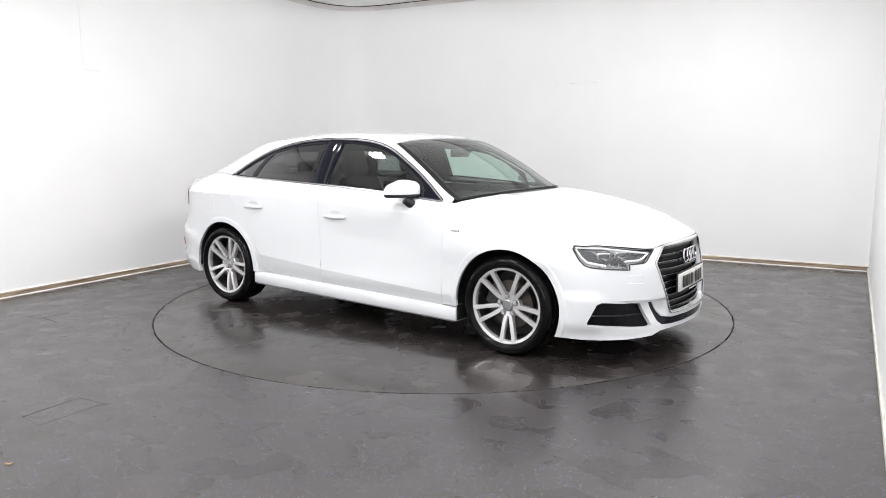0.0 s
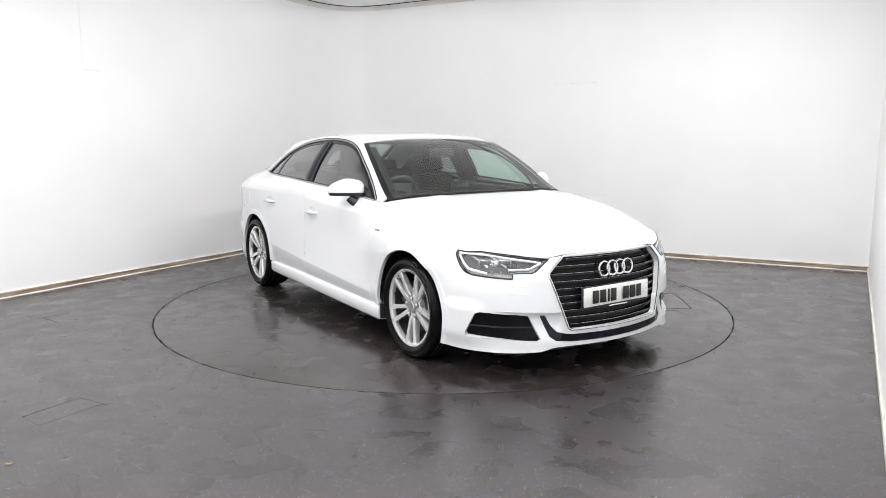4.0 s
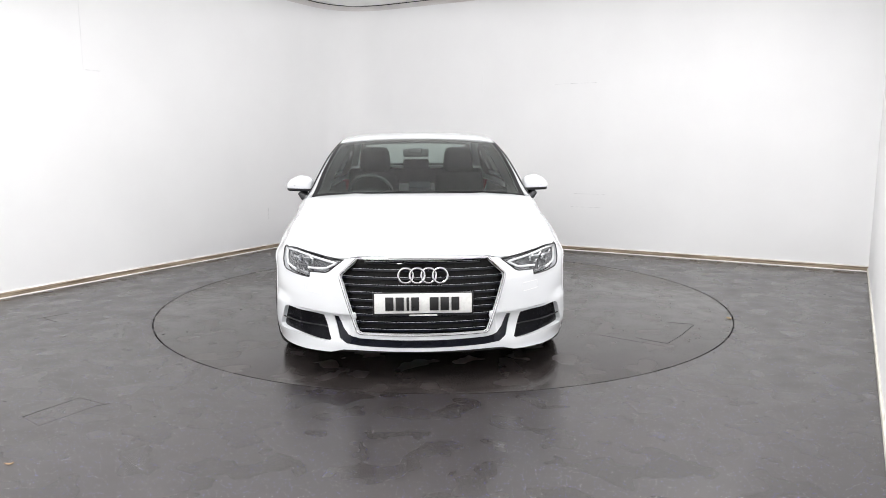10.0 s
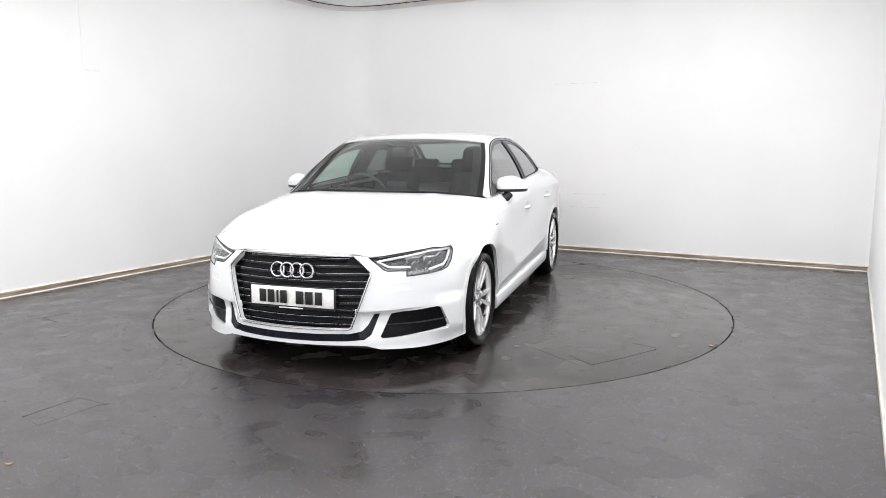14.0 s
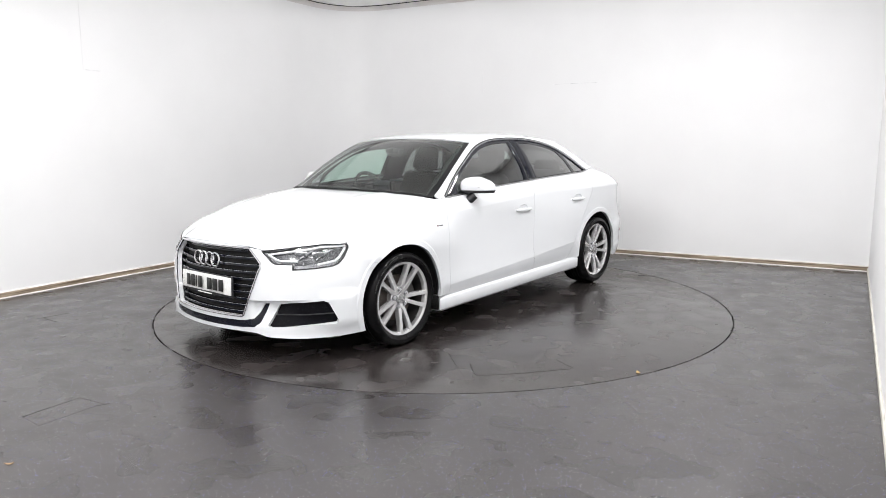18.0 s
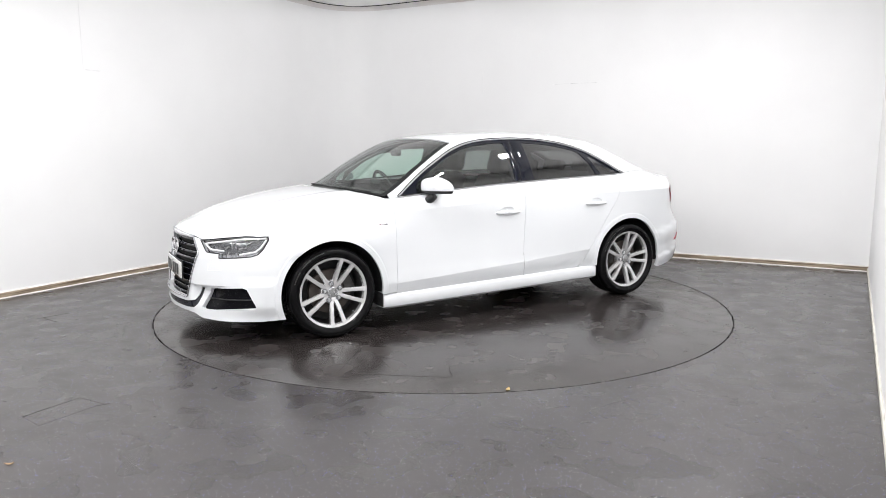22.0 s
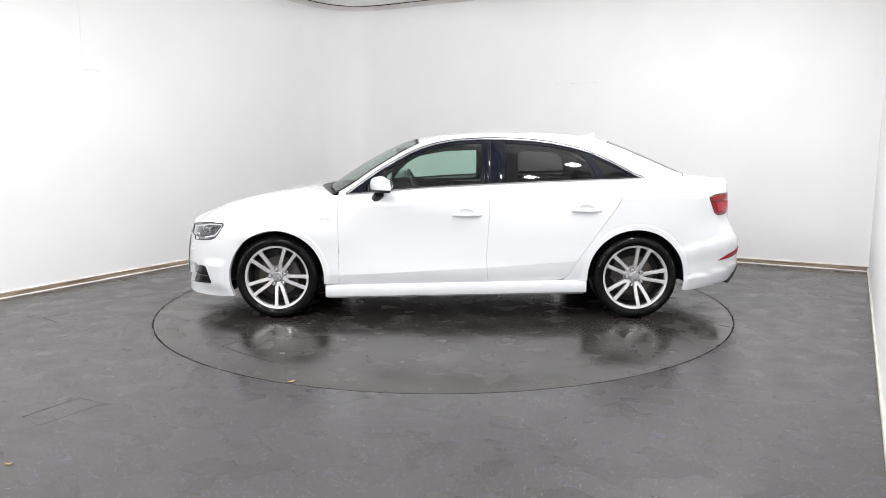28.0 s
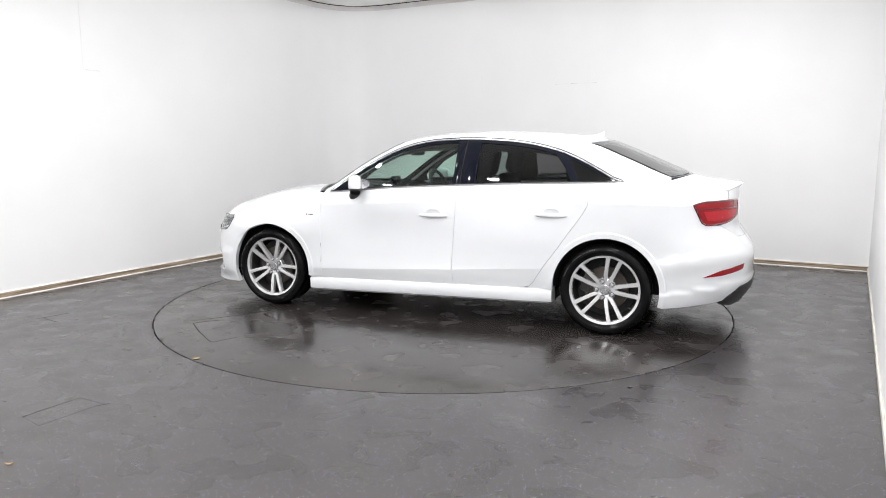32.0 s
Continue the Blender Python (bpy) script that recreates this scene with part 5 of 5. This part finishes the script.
def build_mirror(car, sg):
    m = new("door_mirror")
    m.parent = car
    bm = bmesh.new()
    egg(bm, 0.070, 0.106, 0.068, 2.9, -0.026, 0.0675)
    part("cap", bm, M_PAINT, m, "white mirror cap")
    bm = bmesh.new()
    egg(bm, 0.069, 0.105, 0.072, 3.0, -0.046, -0.0262, 32, 5)
    part("lower_shell", bm, M_BLACK, m)
    bm = bmesh.new()
    tube(bm, [(0.022, -0.020, -0.060), (0.040, -0.040, -0.085), (0.055, -0.085, -0.115)], [0.040, 0.042, 0.042], 16, False, 0.75)
    part("foot", bm, M_BLACK, m)
    bm = bmesh.new()
    lathe(bm, [(0.001, 0.0), (0.044, 0.0), (0.044, 0.004)], 32, "x")
    gl = part("mirror_glass", bm, M_CHROME, m)
    gl.matrix_basis = pose(-0.0425, 0.006, 0.004, 0, 180, -24.5) @ Matrix.Diagonal((1, 1.7, 0.82, 1))
    m.matrix_basis = pose(0.528, 0.883 * sg, 0.983) @ Matrix.Diagonal((1, sg, 1, 1))
    # black corner triangle in front of the side window
    tri = [(0.775, 0.925), (0.69, 0.990), (0.655, 0.985), (0.652, belt_z(0.652) + 0.008), (0.76, belt_z(0.76) + 0.008)]
    panel("mirror_corner", tri, cabin, M_GLOSS, car, step=0.04, flange=0.006, lift=0.003, mirror=sg)


def build_tail_lamp(car, sg):
    lamp = new("tail_light")
    lamp.parent = car
    lamp["label"] = "red wrap-around tail light"
    poly = [(float(sx(-1.862)), 0.888), (float(sx(-1.93)), 0.902), (float(ry(0.70)), 0.905), (float(ry(0.55)), 0.905), (float(ry(0.42)), 0.902), (float(ry(0.42)), 0.808), (float(ry(0.45)), 0.795), (float(ry(0.65)), 0.766),
            (float(sx(-2.00)), 0.758), (float(sx(-1.950)), 0.758), (float(sx(-1.920)), 0.776)]
    panel("lens", poly, body, M_TAIL, lamp, step=0.025, flange=0.02, lift=0.003, mirror=sg)
    loop = dense(poly, 0.02)
    q = body(loop[:, 0], loop[:, 1]) * (1, sg, 1)
    bm = bmesh.new()
    tube(bm, [tuple(v) for v in q], 0.0060, 6, True)
    part("lens_edge", bm, M_TAILDARK, lamp)
    # brighter red band across the lower part of the lens
    band = [(float(sx(-1.925)), 0.845), (float(ry(0.70)), 0.848), (float(ry(0.47)), 0.848), (float(ry(0.49)), 0.812), (float(ry(0.68)), 0.785), (float(sx(-1.955)), 0.785)]
    panel("bright_band", band, body, M_TAILBAND, lamp, step=0.025, flange=0.004, lift=0.006, mirror=sg)
    for z in (0.862,):
        d = np.linspace(float(sx(-1.905)) if z < 0.85 else float(sx(-1.89)), float(ry(0.45)), 20)
        w = body(d, np.full(20, z)) * (1, sg, 1)
        n_ = np.stack([np.interp(d, S, NX), np.interp(d, S, NY) * sg, np.zeros(20)], 1)
        bm = bmesh.new()
        tube(bm, [tuple(v) for v in w + n_ * 0.003], 0.0035, 6)
        part("lamp_rib", bm, M_TAILDARK, lamp)


def build_boot_lip(car):
    """The turned-up rear edge of the boot lid, undercut beneath."""
    bm = bmesh.new()
    rows = []
    for v in np.linspace(-0.992, 0.992, 45):
        a, b, e = (boot_at(np.array([u]), np.array([v]))[0] for u in (0.60, 0.82, 1.0))
        k = abs(v)**3
        tip = e + (-0.018 + 0.006 * k, 0, 0.011 - 0.006 * k)
        ring_ = [a + (0, 0, 0.0005), b + (0, 0, 0.004 - 0.003 * k), tip, tip - (-0.004, 0, 0.010), e + (0.018, 0, -0.040), a - (0, 0, 0.03)]
        rows.append([bm.verts.new(tuple(q)) for q in ring_])
    for a, b in zip(rows, rows[1:]):
        for i in range(6):
            bm.faces.new((a[i], a[(i + 1) % 6], b[(i + 1) % 6], b[i]))
    bm.faces.new(rows[0])
    bm.faces.new(rows[-1][::-1])
    part("boot_lip", bm, M_PAINT, car)


def build_fin(car):
    """A small shark fin near the roof's rear edge."""
    bm = bmesh.new()
    rows = []
    for u in np.linspace(0, 1, 11):
        x = -1.035 - 0.115 * u
        h = 0.052 * u**2.2 if u < 0.95 else 0.045
        w = 0.024 * (1 - 0.45 * u)
        z0 = float(_roof_c(-x)[..., 2]) - 0.004
        rows.append([bm.verts.new((x - 0.010 * d * u, w * c, z0 + (h + 0.006) * d)) for c, d in ((-1, 0), (-0.5, 0.35), (-0.14, 0.92), (0, 1), (0.14, 0.92), (0.5, 0.35), (1, 0))])
    for a, b in zip(rows, rows[1:]):
        for i in range(6):
            bm.faces.new((a[i], a[i + 1], b[i + 1], b[i]))
    bm.faces.new(rows[0])
    bm.faces.new(rows[-1][::-1])
    part("roof_fin", bm, M_PAINT, car)


def build_wipers(car):
    bm = bmesh.new()
    xs = np.linspace(-0.74, 0.74, 40)
    rows = []
    for y in xs:
        k = abs(y) / 0.75
        xb, xf = 0.985 - 0.10 * k * k, 1.10 - 0.19 * k * k
        z = 0.955 - 0.040 * k * k
        rows.append([bm.verts.new((xf, y, z - 0.006)), bm.verts.new((xb, y, z - 0.002)), bm.verts.new((xb - 0.04, y, z - 0.05)), bm.verts.new((xf, y, z - 0.06))])
    for a, b in zip(rows, rows[1:]):
        for i in range(4):
            bm.faces.new((a[i], a[(i + 1) % 4], b[(i + 1) % 4], b[i]))
    part("cowl", bm, M_BLACK, car)
    for y0, y1 in ((-0.05, 0.62), (-0.66, -0.02)):
        bm = bmesh.new()
        pts = []
        for y in np.linspace(y0, y1, 12):
            q = windscreen_at(np.array([0.016 + 0.008 * math.sin((y - y0) * 3)]), np.array([y / 0.75]))[0]
            pts.append((q[0] + 0.006, q[1], q[2] + 0.006))
        tube(bm, pts, 0.0045, 6)
        part("wiper", bm, M_BLACK, car)


def build_underbody(car):
    bm = bmesh.new()
    for lo, hi in (((-0.95, -0.76, 0.165), (0.94, 0.76, 0.25)), ((0.94, -0.55, 0.17), (1.98, 0.55, 0.24)), ((1.69, -0.68, 0.170), (1.84, 0.68, 0.215)), ((1.84, -0.55, 0.174), (2.03, 0.55, 0.215)), ((-2.08, -0.55, 0.23), (-0.95, 0.55, 0.29))):
        box(bm, lo, hi, 0.02)
    part("floor_pan", bm, M_DARK, car)
    for ax in (AXLE, -AXLE):
        for sg in (1, -1):
            bm = bmesh.new()
            a = np.linspace(-0.1, math.pi + 0.1, 30)
            rows = [[bm.verts.new((ax + r * math.cos(t), sg * y, HUB_Z + r * math.sin(t))) for t in a] for r, y in ((ARCH_R + 0.006, 0.852), (ARCH_R + 0.014, 0.82), (ARCH_R + 0.014, 0.60), (0.16, 0.585))]
            for p, q in zip(rows, rows[1:]):
                for i in range(29):
                    bm.faces.new((p[i], p[i + 1], q[i + 1], q[i]))
            part("wheel_liner", bm, M_DARK, car)
    # inner shell, seen only through the joints; its grey stands for bounced light there
    bm = bmesh.new()
    box(bm, (-0.93, -0.80, 0.25), (0.93, 0.80, 0.80), 0.02)
    box(bm, (0.93, -0.56, 0.22), (1.88, 0.56, 0.66), 0.02)
    box(bm, (-2.02, -0.56, 0.28), (-0.93, 0.56, 0.90), 0.02)
    part("inner_shell", bm, M_STRIP, car)


def build_inside(car):
    def seat(x, y):
        s = new("seat")
        s.parent = car
        bm = bmesh.new()
        box(bm, (-0.25, -0.25, 0.0), (0.27, 0.25, 0.15), 0.05, None, 4)
        part("cushion", bm, M_SEAT, s)
        bm = bmesh.new()
        box(bm, (-0.06, -0.245, 0.0), (0.07, 0.245, 0.60), 0.05, None, 4)
        for v in bm.verts:
            v.co.y *= 1 - 0.22 * max(0, v.co.z - 0.25) / 0.35
        ob = part("backrest", bm, M_SEAT, s)
        ob.matrix_basis = pose(-0.22, 0, 0.10, 0, -20, 0)
        bm = bmesh.new()
        box(bm, (-0.05, -0.128, -0.02), (0.055, 0.128, 0.20), 0.0515, None, 5)
        for v in bm.verts:
            v.co.y *= 1.04 - 0.16 * max(0, v.co.z - 0.04) / 0.16
        ob = part("headrest", bm, M_SEAT, s)
        ob.matrix_basis = pose(-0.435, 0, 0.695, 0, -14, 0)
        s.matrix_basis = pose(x, y, 0.36)
    seat(0.10, 0.36)
    seat(0.10, -0.36)
    bench = new("rear_bench")
    bench.parent = car
    bm = bmesh.new()
    box(bm, (-0.95, -0.66, 0.45), (-0.42, 0.66, 0.60), 0.05, None, 3)
    part("cushion", bm, M_SEAT, bench)
    bm = bmesh.new()
    box(bm, (-0.06, -0.66, 0.0), (0.08, 0.66, 0.52), 0.05, None, 3)
    part("backrest", bm, M_SEAT, bench).matrix_basis = pose(-0.98, 0, 0.55, 0, -24, 0)
    for y in (-0.40, 0.0, 0.40):
        bm = bmesh.new()
        box(bm, (-0.04, -0.13, 0.0), (0.04, 0.13, 0.14), 0.035, None, 3)
        part("headrest", bm, M_SEAT, bench).matrix_basis = pose(-1.19, y, 0.99, 0, -14, 0)
    bm = bmesh.new()
    box(bm, (-1.80, -0.60, 0.985), (-1.18, 0.60, 1.005), 0.006)
    part("parcel_shelf", bm, M_DASH, car)
    dash = new("dashboard")
    dash.parent = car
    bm = bmesh.new()
    rows = []
    for y in np.linspace(-0.74, 0.74, 24):
        hood_ = 0.035 * math.exp(-((y + 0.36) / 0.17)**2)
        rows.append([bm.verts.new((x, y, z + hood_ * k)) for x, z, k in ((0.98, 0.90, 0), (0.85, 0.925, 0.2), (0.68, 0.925, 1), (0.60, 0.90, 0.9), (0.58, 0.80, 0), (0.64, 0.60, 0), (0.98, 0.60, 0))])
    for a, b in zip(rows, rows[1:]):
        for i in range(7):
            bm.faces.new((a[i], a[(i + 1) % 7], b[(i + 1) % 7], b[i]))
    bm.faces.new(rows[0])
    bm.faces.new(rows[-1][::-1])
    part("dash_top", bm, M_DASH, dash)
    bm = bmesh.new()
    box(bm, (0.60, -0.07, 0.92), (0.625, 0.09, 1.005), 0.006)
    part("display", bm, M_GLOSS, dash)
    wheel = new("steering_wheel")
    wheel.parent = car
    bm = bmesh.new()
    tube(bm, [(0, 0.172 * math.cos(a), 0.172 * math.sin(a)) for a in np.linspace(0, 2 * math.pi, 49)[:-1]], 0.0155, 10, True)
    part("wheel_rim", bm, M_RIM, wheel, "dark leather rim polished by use")
    bm = bmesh.new()
    box(bm, (-0.02, -0.07, -0.06), (0.03, 0.07, 0.055), 0.03, None, 3)
    part("airbag_cover", bm, M_DASH, wheel)
    for a in (0, 180, -90):
        bm = bmesh.new()
        box(bm, (0.0, 0.05, -0.018), (0.015, 0.175, 0.018), 0.005, pose(0, 0, 0, a, 0, 0))
        part("spoke", bm, M_LAMPDARK, wheel)
    wheel.matrix_basis = pose(0.345, -0.37, 0.885, 0, 24, 0)
    mirror = new("rear_view_mirror")
    mirror.parent = car
    bm = bmesh.new()
    box(bm, (-0.018, -0.098, -0.031), (0.018, 0.098, 0.031), 0.015, None, 3)
    part("mirror_body", bm, M_BLACK, mirror)
    bm = bmesh.new()
    box(bm, (0.0, -0.05, -0.005), (0.075, 0.05, 0.036), 0.012, None, 2)
    part("mirror_stem", bm, M_BLACK, mirror)
    mirror.matrix_basis = pose(0.415, -0.015, 1.212, 0, 0, -8)
    # lining of doors, pillars and roof
    xs = np.linspace(0.60, -1.30, 40)
    edge = [(x, dlo_top(x) + 0.004) for x in xs] + [(x, belt_z(x) - 0.03) for x in xs[::-1]]
    front = [(0.590, 0.962), (0.530, 1.055), (0.430, 1.143), (0.28, 1.218), (0.077, 1.254), (-0.15, 1.262), (-0.198, 1.245), (-0.205, 1.0), (-0.185, 0.976)]
    rear = [(-0.46, 0.993), (-0.470, 1.232), (-0.50, 1.254), (-0.80, 1.244), (-0.93, 1.222), (-0.985, 1.178), (-1.030, 1.025), (-1.005, 1.004)]
    for sg in (1, -1):
        panel("window_lining", edge, cabin, M_LINING, car, holes=[front, rear], step=0.05, flange=0.0, lift=-0.048, mirror=sg)
        panel("pillar_lining", [(0.03, 0.885), (0.99, 0.85), (0.99, 0.99), (0.03, 0.99)], windscreen_at, M_LINING, car, step=0.06, flange=0.0, lift=-0.035, mirror=sg)
    panel("headliner", [(0.03, -0.9), (0.97, -0.9), (0.97, 0.9), (0.03, 0.9)], lambda u, v: roof_at(u, v), M_TRIM, car, step=0.1, flange=0.0, lift=-0.035)
    for sg in (1, -1):
        bm = bmesh.new()
        for x0, x1 in ((-0.24, 0.60), (-0.93, -0.27)):
            box(bm, (x0, sg * 0.70 - 0.03, 0.55), (x1, sg * 0.70 + 0.03, 0.93), 0.02)
        part("door_lining", bm, M_DASH, car)


def build_wheel(car, ax, sg, a0):
    w = new("wheel")
    w.parent = car
    R, RIM = 0.3085, 0.240
    bm = bmesh.new()
    prof = [(RIM - 0.006, -0.105), (RIM + 0.012, -0.112), (0.275, -0.120), (0.292, -0.112), (0.303, -0.095), (R, -0.07), (R, 0.066), (0.303, 0.090), (0.292, 0.107), (0.275, 0.116), (0.262, 0.1165), (0.256, 0.113), (RIM + 0.008, 0.109), (RIM - 0.004, 0.100)]
    lathe(bm, prof, 96, "y")
    tyre = part("tyre", bm, M_TYRE, w, "shiny black low-profile tyre")
    for k in (-0.045, -0.015, 0.018, 0.048):
        bm = bmesh.new()
        lathe(bm, [(R + 0.0006, k - 0.004), (R + 0.0008, k + 0.004)], 64, "y")
        part("tread_groove", bm, M_GAP, tyre)
    bm = bmesh.new()
    lathe(bm, [(0.2125, 0.066), (0.2135, 0.088), (0.2155, 0.0945), (0.2200, 0.0962), (0.2330, 0.0985), (0.2345, 0.1015), (0.243, 0.1050), (0.2475, 0.102), (0.2475, 0.094), (RIM - 0.004, 0.088), (RIM - 0.008, 0.060)], 96, "y", True)
    rim = part("rim", bm, M_ALLOY, w, "silver alloy rim")
    # barrel darker than the rim: the shade behind the spokes is in its colour
    bm = bmesh.new()
    lathe(bm, [(0.205, -0.10), (0.212, 0.05), (0.2145, 0.068), (0.228, 0.068), (0.226, -0.10)], 64, "y", True)
    part("barrel", bm, M_BARREL, rim)
    lean = 4.0
    for i in range(5):
        for sd in (-1, 1):
            bm = bmesh.new()
            rows = []
            for r, half, off, y1, y0 in ((0.045, 0.0150, 0.010, 0.070, 0.030), (0.085, 0.0145, 0.0205, 0.079, 0.040), (0.14, 0.0140, 0.0305, 0.087, 0.052), (0.19, 0.0148, 0.0385, 0.093, 0.060), (0.220, 0.0175, 0.0435, 0.0975, 0.066), (0.236, 0.0220, 0.046, 0.099, 0.070)):
                c = off * sd
                rows.append([bm.verts.new((r, y, c + d)) for d, y in ((-half * 0.8, y0), (-half, y1 - 0.006), (-half * 0.80, y1), (0.0, y1 + 0.0006), (half * 0.80, y1), (half, y1 - 0.006), (half * 0.8, y0))])
            for a, b in zip(rows, rows[1:]):
                for k in range(7):
                    bm.faces.new((a[k], a[(k + 1) % 7], b[(k + 1) % 7], b[k]))
            bm.faces.new(rows[0])
            bm.faces.new(rows[-1][::-1])
            sp = part("spoke", bm, M_ALLOY, rim)
            sp.matrix_basis = pose(0, 0, 0, 0, -(a0 + 72 * i), 0)
    bm = bmesh.new()
    lathe(bm, [(0.078, 0.02), (0.076, 0.062), (0.066, 0.072), (0.045, 0.074), (0.034, 0.068)], 48, "y")
    rim.matrix_basis = Matrix.Diagonal((1.022, 1.0, 1.022, 1.0))
    part("hub", bm, M_ALLOY, rim)
    bm = bmesh.new()
    lathe(bm, [(0.034, 0.066), (0.0335, 0.080), (0.030, 0.083), (0.001, 0.084)], 40, "y")
    part("centre_cap", bm, M_LAMPMID, rim, "silver centre cap")
    for i in range(5):
        bm = bmesh.new()
        lathe(bm, [(0.0125, 0.050), (0.0125, 0.078), (0.010, 0.082), (0.001, 0.082)], 18, "y")
        bo = part("wheel_bolt", bm, M_LAMPIN, rim)
        # flat dark ring painted as the shade of a deep bolt hole
        bm = bmesh.new()
        lathe(bm, [(0.0125, 0.0745), (0.0185, 0.0752), (0.0190, 0.070)], 18, "y")
        part("bolt_shade", bm, M_LAMPDARK, bo)
        a = radians(a0 + 36 + 72 * i)
        bo.matrix_basis = pose(0.056 * math.cos(a), 0, 0.056 * math.sin(a))
    va = radians(a0 + (180 if sg > 0 else 108))
    bm = bmesh.new()
    tube(bm, [(0.205 * math.cos(va), 0.074, 0.205 * math.sin(va)), (0.190 * math.cos(va), 0.086, 0.190 * math.sin(va))], 0.006, 8)
    part("valve_stem", bm, M_BLACK, rim)
    # moulded print on the sidewall, as small bars
    bm = bmesh.new()
    for k in range(26):
        if k in (8, 9, 17):
            continue
        box(bm, (0.2775, 0.1150, -0.0032), (0.2865, 0.1163, 0.0032), 0.0, pose(0, 0, 0, 0, -(18 + 2.3 * k), 0))
    part("sidewall_print", bm, M_TREAD, tyre)
    bm = bmesh.new()
    lathe(bm, [(0.07, 0.0), (0.07, 0.028), (0.148, 0.028), (0.150, 0.0)], 64, "y")
    part("brake_disc", bm, M_STEEL, w, "worn steel brake disc")
    bm = bmesh.new()
    box(bm, (0.095, -0.01, -0.075), (0.165, 0.045, 0.075), 0.012, pose(0, 0, 0, 0, -155 if ax > 0 else -20, 0))
    part("brake_caliper", bm, M_BARREL, w)
    bm = bmesh.new()
    lathe(bm, [(0.001, -0.02), (0.20, -0.02), (0.205, -0.06)], 48, "y")
    part("wheel_back", bm, M_DARK, w)
    w.matrix_basis = pose(ax, 0.772 * sg, HUB_Z + 0.002) @ Matrix.Diagonal((1, sg, 1, 1))


car = build_car()


# ---- what moves ----
def motions():
    rows_car, rows_table = [], []
    for i, h in enumerate(HEADING):
        turn = pose(0, 0, 0, 0, 0, h)
        rows_table.append((2 * i, turn))
        rows_car.append((2 * i, turn @ pose(CAR_AT[0], CAR_AT[1], 0.0005)))
    # half-way rows keep the car on its circle about the axis
    mid = []
    for i in range(len(HEADING) - 1):
        h = (HEADING[i] + HEADING[i + 1]) / 2
        mid.append((2 * i + 1, pose(0, 0, 0, 0, 0, h) @ pose(CAR_AT[0], CAR_AT[1], 0.0005)))
    walk(turntable, rows_table)
    leaf = []
    for i in range(2 * len(HEADING) - 1):
        h = (HEADING[i // 2] + HEADING[(i + 1) // 2]) / 2
        leaf.append((i, pose(0, 0, 0, 0, 0, h) @ pose(*LEAF_AT, 0.0002, 0, 0, 40)))
    walk(dry_leaf, leaf)
    walk(car, sorted(rows_car + mid, key=lambda r: r[0]))


motions()
